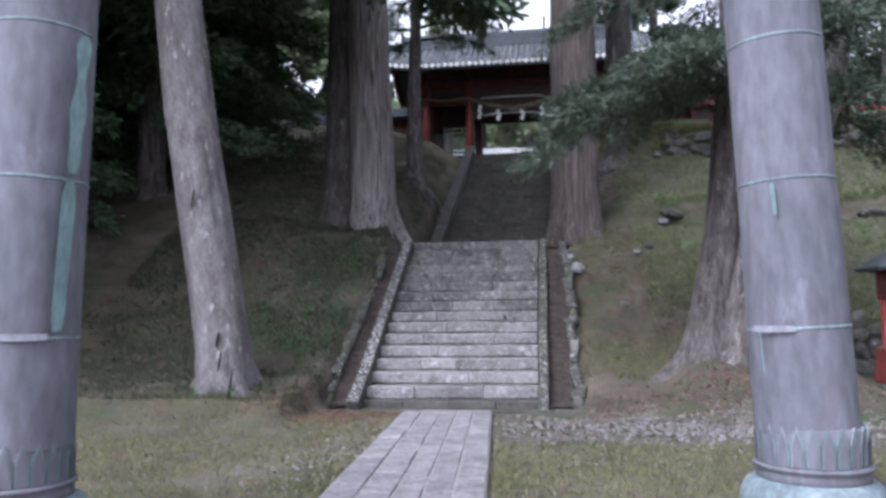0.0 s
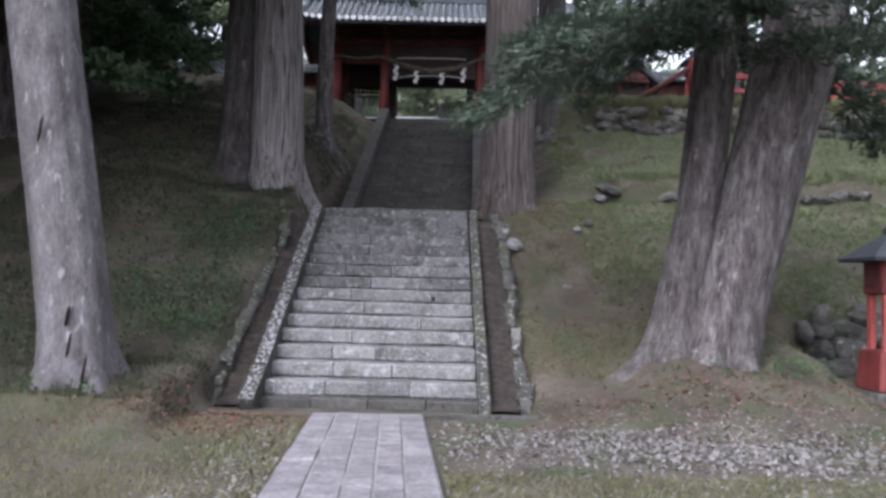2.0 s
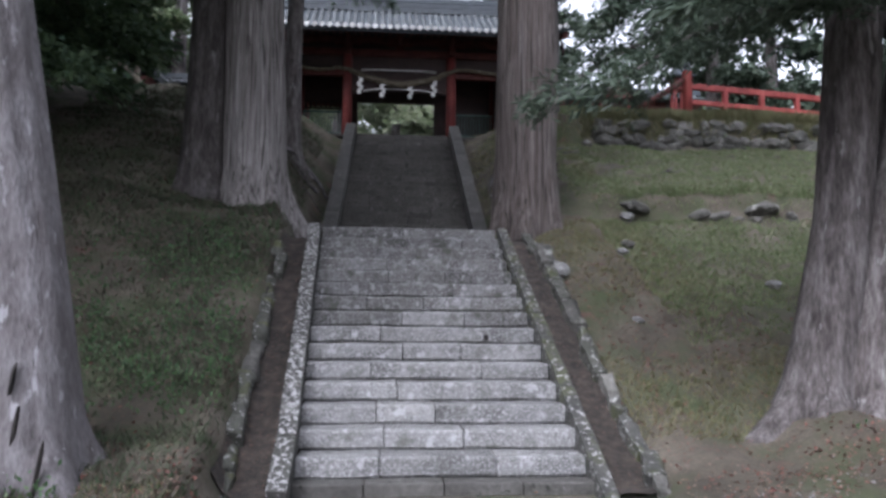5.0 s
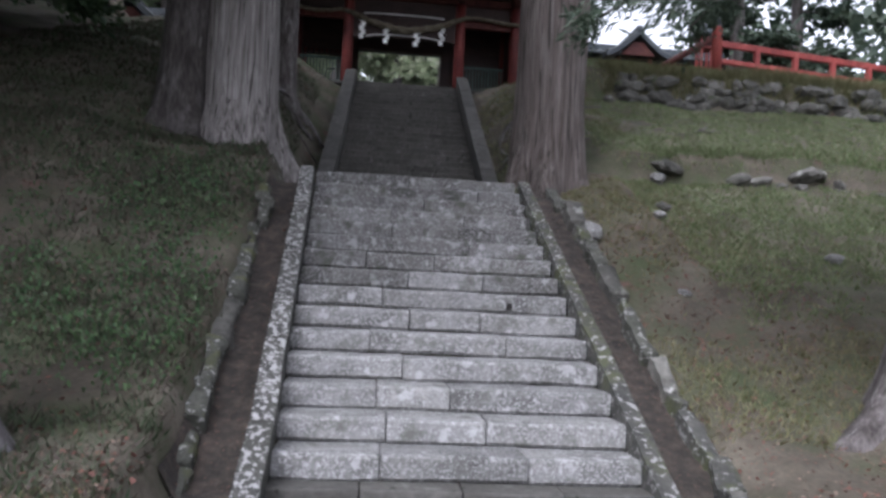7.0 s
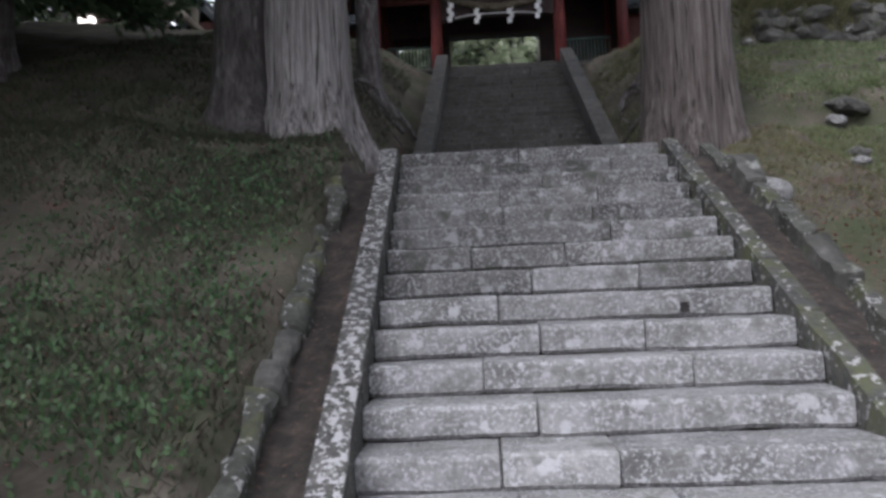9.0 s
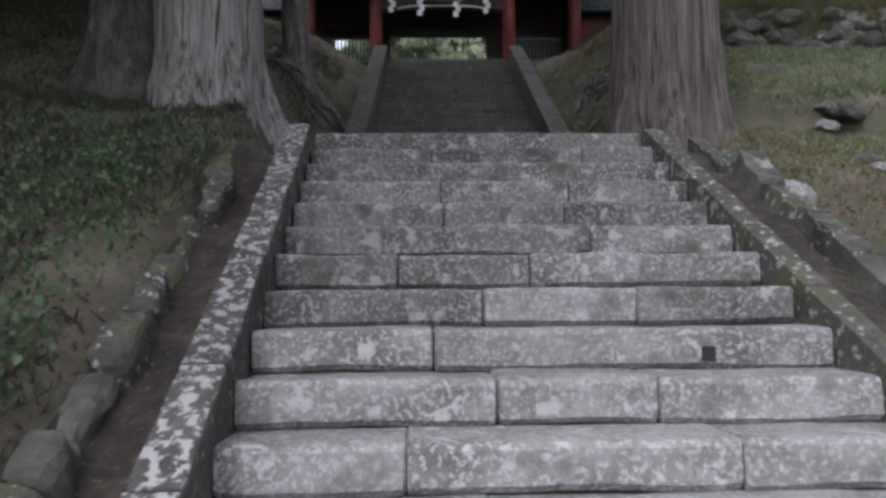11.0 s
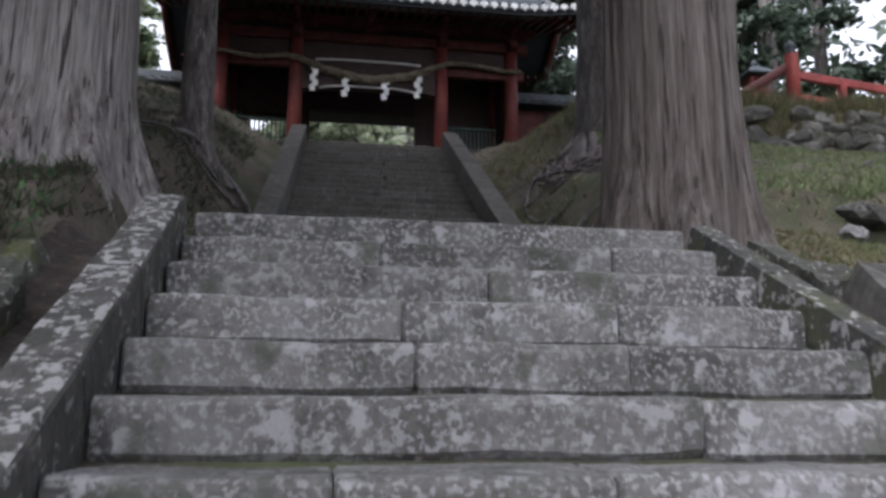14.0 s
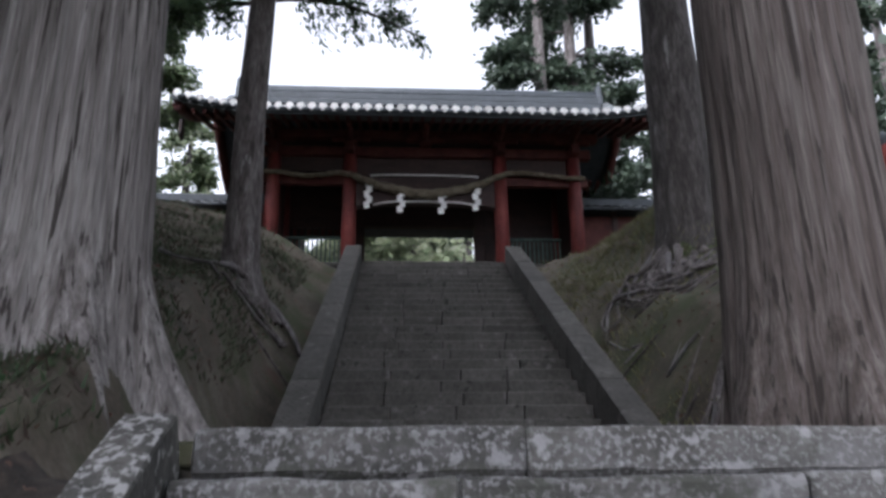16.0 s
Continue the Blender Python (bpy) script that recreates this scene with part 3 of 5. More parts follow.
    for a0, a1, za, zb, mat in stains:
        verts, faces, n = [], [], 14
        for i in range(n + 1):
            z = za + (zb - za) * i / n
            r = 0.327 - 0.006 * (z - 0.6)
            w = 0.75 + 0.4 * noise.noise((z * 5, a0, seed)) if i not in (0, n) else 0.45
            mid, half = radians(a0 + a1) / 2, radians(a1 - a0) / 2 * w
            for q in range(5):
                a = mid + half * (q / 2 - 1)
                verts.append(((r + 0.0025) * math.cos(a) + lean * z, (r + 0.0025) * math.sin(a), z))
        for i in range(n):
            faces += [(i * 5 + q, i * 5 + q + 1, i * 5 + q + 6, i * 5 + q + 5) for q in range(4)]
        part_mesh("patina_streak", mesh_from("patina_streak", verts, faces, mat, True), p, None, "pale streak of patina")
    p.scale = (wide, wide, 1)
    return p


PALEPATINA = material("pale_patina", [(0.15, 0.155, 0.18), (0.21, 0.215, 0.245)], 6, stretch=(1, 1, 0.4), rough=0.75, bump=0.1)
GREENPATINA = material("green_patina", [(0.11, 0.18, 0.18), (0.15, 0.23, 0.225)], 6, stretch=(1, 1, 0.4), rough=0.75, bump=0.1)
build_pillar("torii_pillar", 3.12, -6.2, -0.076, 1, [(-160, -92, 1.195, 1.235, PALEPATINA), (-110, -104, 1.9, 2.1, GREENPATINA), (-48, -40, 1.25, 2.1, GREENPATINA), (-142, -139, 0.95, 1.2, GREENPATINA)])
build_pillar("torii_pillar", -1.57, -7.22, 0.078, 2, [(-40, -20, 1.25, 2.1, GREENPATINA), (-38, -19, 2.15, 2.95, GREENPATINA), (-95, -30, 1.2, 1.24, PALEPATINA)])


# ---- trees ----
def trunk_mesh(name, pts, radii, mat, n=40, ridge=0.05, ridges=9, flare=0.0, flare_h=0.8, seed=0.0, rows=60, lobes=5):
    """A trunk along points: bark ridges that run up it and root lobes that flare at its foot."""
    P, R = np.array(pts, float), np.array(radii, float)
    s = np.concatenate([[0], np.cumsum(np.linalg.norm(np.diff(P, axis=0), axis=1))])
    u = np.concatenate([np.linspace(0, min(2.2, s[-1] * 0.5), rows // 2)[:-1], np.linspace(min(2.2, s[-1] * 0.5), s[-1], rows // 2)])
    verts, faces = [], []
    for i, t in enumerate(u):
        c = [np.interp(t, s, P[:, k]) for k in range(3)]
        r = np.interp(t, s, R)
        for k in range(n):
            a = 2 * math.pi * k / n
            ca, sa = math.cos(a), math.sin(a)
            g = noise.noise((ca * ridges * 0.5 + seed, sa * ridges * 0.5, t * 0.25 + seed))
            g2 = noise.noise((ca * ridges * 1.3 + seed, sa * ridges * 1.3, t * 0.5 + seed * 2))
            g3 = noise.noise((ca * 1.2 + seed * 3, sa * 1.2, t * 0.7))
            fl = flare * max(0.0, 1 - t / flare_h) ** 2 * (1 + 0.8 * math.cos(lobes * a + seed * 2 + 1.2 * noise.noise((ca + seed, sa, 0))))
            rr = r * (1 + ridge * (g + 0.5 * g2) + 0.08 * g3) + fl
            verts.append((c[0] + rr * ca, c[1] + rr * sa, c[2]))
    for i in range(len(u) - 1):
        for k in range(n):
            a, b = i * n + k, i * n + (k + 1) % n
            faces.append((a, b, b + n, a + n))
    faces.append(tuple(range((len(u) - 1) * n, len(u) * n)))
    return mesh_from(name, verts, faces, mat, True)


def sprays(rng, pts, dirs, per, length, width, spread, droop=0.3):
    """Needle clumps as small bent blades round points on twigs: verts and faces."""
    n = len(pts) * per
    P = np.repeat(np.asarray(pts, float), per, 0) + rng.normal(0, spread, (n, 3))
    D = np.repeat(np.asarray(dirs, float), per, 0) + rng.normal(0, 0.55, (n, 3))
    D[:, 2] -= droop
    D /= np.linalg.norm(D, axis=1)[:, None]
    S = np.cross(D, rng.normal(0, 1, (n, 3)))
    S /= np.linalg.norm(S, axis=1)[:, None] + 1e-9
    L = length * rng.uniform(0.6, 1.3, (n, 1))
    W = width * rng.uniform(0.7, 1.3, (n, 1))
    V = np.stack([P, P + D * L * 0.5 + S * W, P + D * L, P + D * L * 0.5 - S * W], 1).reshape(-1, 3)
    F = np.arange(n * 4).reshape(-1, 4)
    return V, F


def fast_mesh(name, V, F, mat):
    me = bpy.data.meshes.new(name)
    k = F.shape[1]
    me.vertices.add(len(V))
    me.vertices.foreach_set("co", np.asarray(V, np.float32).ravel())
    me.loops.add(F.size)
    me.loops.foreach_set("vertex_index", F.astype(np.int32).ravel())
    me.polygons.add(len(F))
    me.polygons.foreach_set("loop_start", np.arange(0, F.size, k, dtype=np.int32))
    me.update(calc_edges=True)
    me.materials.append(mat)
    return me


def limb(rng, start, azimuth, length, rise, sag, twigs, reach):
    """A limb's points, and the places and directions of the twig tips that hang from it."""
    d = np.array([math.cos(azimuth), math.sin(azimuth), 0])
    side = np.array([-d[1], d[0], 0])
    ts = np.linspace(0, 1, 9)
    wob = rng.normal(0, 0.05 * length, 2)
    line = [np.asarray(start) + d * length * t + side * wob[0] * t * t + np.array([0, 0, rise * t - sag * t * t]) for t in ts]
    pts, dirs = [], []
    for _ in range(twigs):
        t = rng.uniform(0.18, 1.0)
        c = np.array([np.interp(t, ts, [q[k] for q in line]) for k in range(3)])
        sd = rng.choice([-1, 1])
        l = reach * (1.15 - t * 0.75) * rng.uniform(0.4, 1.0)
        e = side * sd * 0.8 + d * 0.6 + np.array([0, 0, rng.uniform(-0.25, 0.1)])
        for q in np.linspace(0.1, 1, 6):
            pts.append(c + e * l * q + np.array([0, 0, -0.25 * l * q * q]))
            dirs.append(e)
    return line, pts, dirs


def crown(name, rng, tree, base, limbs, mat, per=5, length=0.13, width=0.02, spread=0.06):
    """limbs: (height, azimuth in degrees, length, rise, sag, twigs, reach). One crown mesh, and the limbs as wood."""
    P, D = [], []
    for h, az, ln, rise, sag, twigs, reach in limbs:
        start = np.array([base[0], base[1], h])
        line, p, d = limb(rng, start, radians(az), ln, rise, sag, twigs, reach)
        P += p
        D += d
        part_mesh("limb", tube_mesh("limb", line, np.linspace(0.03 + ln * 0.012, 0.008, 9), RUGGED, 6), tree)
    V, F = sprays(rng, P, D, per, length, width, spread)
    part_mesh("crown", fast_mesh("crown", V, F, mat), tree)


def build_trees():
    rng = np.random.default_rng(5)
    # pale leaning tree on the grass
    t = thing("pale_tree", "pale grey leaning tree trunk with dark hollows on grass", "tree")
    part_mesh("trunk", trunk_mesh("trunk", [(-3.04, -0.92, 0.0), (-3.12, -0.92, 0.9), (-3.30, -0.92, 2.0), (-3.70, -0.85, 4.2), (-4.1, -0.8, 7), (-4.4, -0.75, 12)], [0.42, 0.375, 0.36, 0.355, 0.33, 0.24], GREYBARK, 64, 0.07, 6, 0.26, 0.8, 1.7, 70, 5), t)
    # Near-black lumps on the trunk stand for the shade in its hollows.
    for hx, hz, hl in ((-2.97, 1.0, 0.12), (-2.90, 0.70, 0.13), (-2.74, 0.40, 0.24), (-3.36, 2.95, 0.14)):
        me = rock_mesh("hollow", 0.1, hz * 9, HOLLOW_SHADE, (0.17, 0.25, hl * 10))
        part_mesh("hollow", me, t, pose(hx - 0.07, -1.30 if hz > 0.8 else -1.38, hz, 0, 8, 0), "near-black lump for the shade in a bark hollow")
    # Limbs above view, multiplied and turned to shade the left bank.
    crown("crown", rng, t, (-4.0, -0.9), [(8.3 + i * 0.2, 55 + (i * 67.5) % 160, rng.uniform(3.5, 7.5), 0.5, 1.0, 100, 2.0) for i in range(34)], NEEDLE, per=6, length=0.28, width=0.06, spread=0.14)
    # Second unseen crown, added only to keep sky light off that bank.
    shade = np.random.default_rng(42)
    crown("crown", shade, t, (-4.0, -0.9), [(9.5 + i * 0.25, 100 + (i * 61) % 130, shade.uniform(4, 7.5), 0.5, 1.0, 100, 2.2) for i in range(22)], NEEDLE, per=6, length=0.34, width=0.09, spread=0.18)
    # big cedar left of the landing, with a darker trunk grown against it
    t = thing("cedar_tree", "huge grey-brown cedar with furrowed bark above the stairs", "tree", "cedars by the landing")
    part_mesh("trunk", trunk_mesh("trunk", [(-2.66, 6.4, 2.8), (-2.69, 6.4, 4.0), (-2.73, 6.4, 5.5), (-2.85, 6.4, 9), (-2.95, 6.4, 16)], [0.62, 0.53, 0.50, 0.46, 0.36], CEDAR, 168, 0.05, 26, 0.26, 1.3, 3.1, 80, 7), t)
    part_mesh("side_trunk", trunk_mesh("side_trunk", [(-3.62, 6.5, 3.0), (-3.55, 6.5, 4.5), (-3.5, 6.5, 6.5), (-3.45, 6.6, 12)], [0.46, 0.38, 0.35, 0.3], DARKBARK, 56, 0.07, 12, 0.3, 1.3, 5.7, 60, 5), t, None, "darker trunk grown against the cedar")
    # Crown kept above view and spread wide to shade the stairs.
    crown("crown", rng, t, (-3.0, 6.4), [(13.5 + i * 0.4, i * 137.5 + rng.uniform(-20, 20), rng.uniform(3.5, 6), 0.4, 1.0, 80, 1.8) for i in range(15)], NEEDLE, per=6, length=0.32, width=0.07, spread=0.16)
    # big cedar right of the landing
    t = thing("cedar_tree", "huge reddish-grey cedar with furrowed bark beside the stairs", "tree", "cedars by the landing")
    part_mesh("trunk", trunk_mesh("trunk", [(2.02, 6.63, 2.8), (2.02, 6.63, 4.2), (2.03, 6.63, 6), (2.06, 6.63, 10), (2.1, 6.63, 17)], [0.60, 0.545, 0.53, 0.47, 0.36], REDCEDAR, 168, 0.05, 26, 0.13, 1.1, 8.4, 80, 6), t)
    # Likewise an unseen high crown, there to block the sky overhead.
    crown("crown", rng, t, (2.08, 6.63), [(13.5 + i * 0.4, i * 137.5 + rng.uniform(-20, 20), rng.uniform(3.5, 6), 0.4, 1.0, 80, 1.8) for i in range(15)], NEEDLE, per=6, length=0.32, width=0.07, spread=0.16)
    # thin tree on the left bank, tree with bare roots on the right bank
    t = thing("bank_tree", "slim grey-brown tree rooted in the earth bank", "tree")
    part_mesh("trunk", trunk_mesh("trunk", [(-2.72, 12, 4.9), (-2.74, 12, 6.2), (-2.74, 12, 8), (-2.64, 12, 12), (-2.55, 12, 16)], [0.29, 0.23, 0.2, 0.17, 0.1], RUGGED, 32, 0.06, 7, 0.2, 0.9, 2.2, 50, 4), t)
    crown("crown", rng, t, (-2.62, 12.0), [(9.9, 10, 2.3, 0.6, 0.9, 40, 0.8), (10.3, -15, 2.6, 0.5, 0.9, 45, 0.8), (9.8, 170, 1.6, 0.4, 0.7, 35, 0.7), (10.2, 200, 1.9, 0.4, 0.7, 35, 0.7)] + [(10.9 + i * 0.4, i * 137.5, rng.uniform(1.8, 3), 0.3, 0.8, 45, 0.9) for i in range(9)], NEEDLE, per=6, length=0.11)
    t = thing("rooted_tree", "dark mottled tree with bare roots on the bank", "tree")
    part_mesh("trunk", trunk_mesh("trunk", [(3.45, 12.2, 4.6), (3.5, 12.2, 5.6), (3.53, 12.2, 6.4), (3.57, 12.2, 8.2), (3.6, 12.2, 12), (3.55, 12.2, 16)], [0.62, 0.48, 0.42, 0.40, 0.33, 0.25], DARKBARK, 48, 0.06, 8, 0.25, 1.3, 6.6, 60, 5), t)
    r2 = random.Random(3)
    for k in range(11):
        a = radians(r2.uniform(170, 290))
        l = r2.uniform(0.5, 1.2)
        pts, x, y = [], 3.45 + 0.35 * math.cos(a), 12.1 + 0.35 * math.sin(a)
        for q in range(9):
            f = q / 8
            px, py = x + math.cos(a + 0.5 * math.sin(q + k)) * l * f, y + math.sin(a + 0.5 * math.sin(q + k)) * l * f
            pts.append((px, py, ground_z(px, py) + 0.04 + 0.10 * math.sin(f * 3.1 + k) * r2.random()))
        part_mesh("root", tube_mesh("root", pts, [0.055 * (1 - 0.75 * q / 8) for q in range(9)], RUGGED, 7), t)
    crown("crown", rng, t, (3.58, 12.2), [(12.3 + i * 0.5, rng.uniform(0, 360), rng.uniform(2, 3.5), 0.4, 1.0, 55, 1.1) for i in range(9)], NEEDLE_BLUE)
    for name, label, cx, cy, n, a0, a1, sd in (("surface_roots", "tangle of bare roots on the earth bank", 3.3, 11.9, 11, 130, 300, 4), ("surface_roots", "thin bare roots running down the bank", -2.72, 11.9, 4, 200, 400, 6), ("surface_roots", "bare roots below the big cedar", 2.4, 8.3, 8, 60, 200, 8)):
        rt = thing(name, label, "roots", "bare roots")
        r3 = random.Random(sd)
        for k in range(n):
            a, l = radians(a0 + (a1 - a0) * (k + r3.random()) / n), r3.uniform(0.5, 1.6)
            pts = []
            for q in range(12):
                f = q / 11
                b = a + 0.6 * math.sin(q * 0.8 + k * 2)
                px, py = cx + math.cos(b) * (0.2 + l * f), cy + math.sin(b) * (0.2 + l * f)
                pts.append((px, py, ground_z(px, py) + 0.03 + 0.06 * math.sin(q * 0.9 + k)))
            part_mesh("root", tube_mesh("root", pts, [0.045 * (1 - 0.7 * q / 11) for q in range(12)], RUGGED if k % 3 else GREYBARK, 6), rt)
    # twin leaning tree right of the stairs
    t = thing("twin_tree", "leaning twin-trunked grey tree with spreading roots", "tree")
    part_mesh("trunk", trunk_mesh("trunk", [(3.56, 0.47, 0.0), (3.82, 0.47, 1.25), (4.04, 0.47, 2.5), (4.22, 0.47, 4.25), (4.47, 0.57, 7), (4.7, 0.57, 12)], [0.42, 0.33, 0.275, 0.265, 0.24, 0.2], RUGGED, 64, 0.07, 8, 0.48, 1.0, 4.1, 60, 5), t)
    part_mesh("trunk", trunk_mesh("trunk", [(4.1, 0.35, 0.0), (4.34, 0.35, 1.25), (4.7, 0.38, 2.5), (5.17, 0.42, 4.25), (5.85, 0.45, 7), (6.6, 0.55, 12)], [0.5, 0.46, 0.46, 0.5, 0.4, 0.25], RUGGED, 64, 0.07, 8, 0.38, 1.0, 9.3, 60, 6), t)
    limbs = [(4.5, 215, 3.3, 0.5, 1.1, 120, 1.2), (4.7, 245, 3.4, 0.5, 1.0, 120, 1.2), (4.9, 185, 3.0, 0.5, 1.0, 110, 1.2), (5.0, 275, 3.0, 0.5, 0.9, 110, 1.1), (4.6, 200, 3.4, 0.3, 1.5, 80, 1.2), (4.9, 170, 3.6, 0.3, 1.5, 80, 1.2), (5.1, 235, 3.2, 0.4, 1.3, 80, 1.1), (4.4, 285, 2.6, 0.3, 1.0, 70, 1.0), (5.6, 120, 3.4, 0.3, 1.4, 70, 1.1), (4.6, 30, 3.0, 0.3, 1.3, 70, 1.1), (5.2, 340, 3.2, 0.3, 1.3, 70, 1.1), (6.0, 260, 3, 0.4, 1.4, 70, 1.1), (6.4, 190, 3, 0.4, 1.4, 70, 1.1)]
    crown("crown", rng, t, (4.6, 0.5), limbs + [(7 + i * 0.6, rng.uniform(0, 360), rng.uniform(2.5, 3.5), 0.4, 1.4, 60, 1.1) for i in range(8)], NEEDLE_BLUE, per=6, length=0.14, width=0.012)
    # dark conifers on the left slope with low branches
    for x, y, h0 in [(-7.4, 7.2, 1.4), (-8.4, 6.5, 0.6), (-10.5, 2.0, 0.5), (-9.6, 10.0, 0.6), (-12.5, 7, 0.5), (-12, 12.5, 1), (-10.5, -2.5, 0.8), (-14, 0, 0.5), (-11.5, 4.6, 0.5), (-14.5, 9.5, 0.5), (-13, -5, 0.5), (-9.4, 8.0, 0.5)]:
        z = ground_z(x, y)
        t = thing("conifer", "dark conifer with low drooping branches on the slope", "tree", "conifers on the slope", at=(0, 0, 0))
        part_mesh("trunk", trunk_mesh("trunk", [(x, y, z - 0.2), (x, y, z + 4), (x + 0.1, y, z + 12)], [0.34, 0.28, 0.12], RUGGED, 20, 0.05, 6, 0.15, 0.8, x, 24), t)
        crown("crown", rng, t, (x, y), [(z + h0 + 1.1 + i * 0.36, i * 137.5 + rng.uniform(-25, 25), rng.uniform(2.8, 4.6) * (1 - i / 34), 0.3, 1.2, 52, 1.5) for i in range(22)], NEEDLE, per=5, length=0.2, width=0.04, spread=0.1)
    behind_gate = {(0.2, 31), (-4.2, 30), (4, 31), (-2.5, 32), (1, 34), (2.5, 33), (-3, 36)}
    for x, y, s in [(-9.2, 24, 1.25), (-8.2, 22.5, 1.0), (11.8, 20.5, 0.85), (4.2, 24.5, 1.4), (6.4, 26, 1.5), (5.4, 25, 1.5), (-13, 24, 1.1), (-9.5, 33, 0.8), (-18, 20, 1.2), (17, 12, 1), (16, 24, 1.2), (2.5, 33, 1), (-3, 36, 1), (0.2, 31, 0.8), (-4.2, 30, 0.8), (4, 31, 0.85), (-2.5, 32, 1), (1, 34, 1), (-6, 40, 1.1), (-11.5, 23, 1.3), (-13.5, 28, 1.5), (-10.8, 19.8, 1.15), (-15, 23, 1.4), (20, 5, 1.1), (22, 16, 1.2)]:
        z = ground_z(x, y)
        t = thing("background_tree", "green conifer standing behind the gate and terraces", "tree", "background trees")
        part_mesh("trunk", trunk_mesh("trunk", [(x, y, z - 0.2), (x, y, z + 5 * s), (x + 0.1, y, z + 12 * s)], [0.3, 0.22, 0.06], RUGGED, 14, 0.05, 6, 0.1, 0.8, x, 16), t)
        crown("crown", rng, t, (x, y), [(z + (4.2 + i * 0.4 if (x, y) in behind_gate else (1.2 + i * 0.62) * s), rng.uniform(0, 360), rng.uniform(1.8, 3.0) * s * (1 - i / 20), 0.3, 0.5, 34, 1.2) for i in range(8 if (x, y) in behind_gate else 17)], BRIGHTWOODS if (x, y) in behind_gate else NEEDLE_BLUE if x > 6 or s > 1.05 and x > 0 else WOODS, per=4, length=0.26, width=0.06, spread=0.12)


build_trees()


def build_far_woods():
    rng = np.random.default_rng(11)
    n = 2600
    x = rng.uniform(-75, 75, n)
    y = rng.uniform(36, 85, n)
    z = ground(x, y) + rng.uniform(0, 5, n)
    keep = (abs(x + 1) > 16) | (y > 57)
    P = np.stack([x, y, z], 1)[keep]
    D = rng.normal(0, 1, (len(P), 3))
    V, F = sprays(rng, P, D, 26, 0.8, 0.22, 0.8, 0.0)
    tagged(new("far_woods", fast_mesh("far_woods", V, F, WOODS)), "green wooded hillside far behind the gate, lightened for haze", "woods", kind="stuff")
    n = 1300
    x, y = rng.uniform(7, 30, n), rng.uniform(28, 35, n)
    z = ground(x, y) + rng.uniform(0, 4.2, n) * rng.uniform(0.6, 1.0, n)
    V, F = sprays(rng, np.stack([x, y, z], 1), rng.normal(0, 1, (n, 3)), 26, 0.36, 0.08, 0.4, 0.0)
    tagged(new("terrace_woods", fast_mesh("terrace_woods", V, F, WOODS)), "low grey-green woods behind the red railing", "woods", kind="stuff")
    n = 70
    x, y = rng.uniform(-9, 8, n), rng.uniform(28, 34, n)
    z = ground(x, y) + rng.uniform(4.0, 8.0, n)
    V, F = sprays(rng, np.stack([x, y, z], 1), rng.normal(0, 1, (n, 3)), 26, 0.3, 0.07, 0.35, 0.0)
    tagged(new("gate_woods", fast_mesh("gate_woods", V, F, BRIGHTWOODS)), "green treetops seen through the gate, brightened for haze", "woods", kind="stuff")
    # Left woods, made taller and denser than needed to block low side light.
    n = 1700
    x, y = rng.uniform(-34, -15, n), rng.uniform(-14, 32, n)
    z = ground(x, y) + rng.uniform(0, 15, n)
    V, F = sprays(rng, np.stack([x, y, z], 1), rng.normal(0, 1, (n, 3)), 30, 0.6, 0.15, 0.8, 0.0)
    tagged(new("side_woods", fast_mesh("side_woods", V, F, NEEDLE)), "dark dense woods on the side slope", "woods", kind="stuff")
    n = 900
    x, y = rng.uniform(15, 40, n), rng.uniform(-6, 34, n)
    z = ground(x, y) + rng.uniform(0, 9, n)
    V, F = sprays(rng, np.stack([x, y, z], 1), rng.normal(0, 1, (n, 3)), 30, 0.6, 0.15, 0.8, 0.0)
    tagged(new("side_woods", fast_mesh("side_woods", V, F, NEEDLE_BLUE)), "grey-green woods behind the terraces", "woods", kind="stuff")


build_far_woods()


# ---- the gate ----
GX, GY, GZ, DROP = 0.03, 18.05, 7.64, 0.53


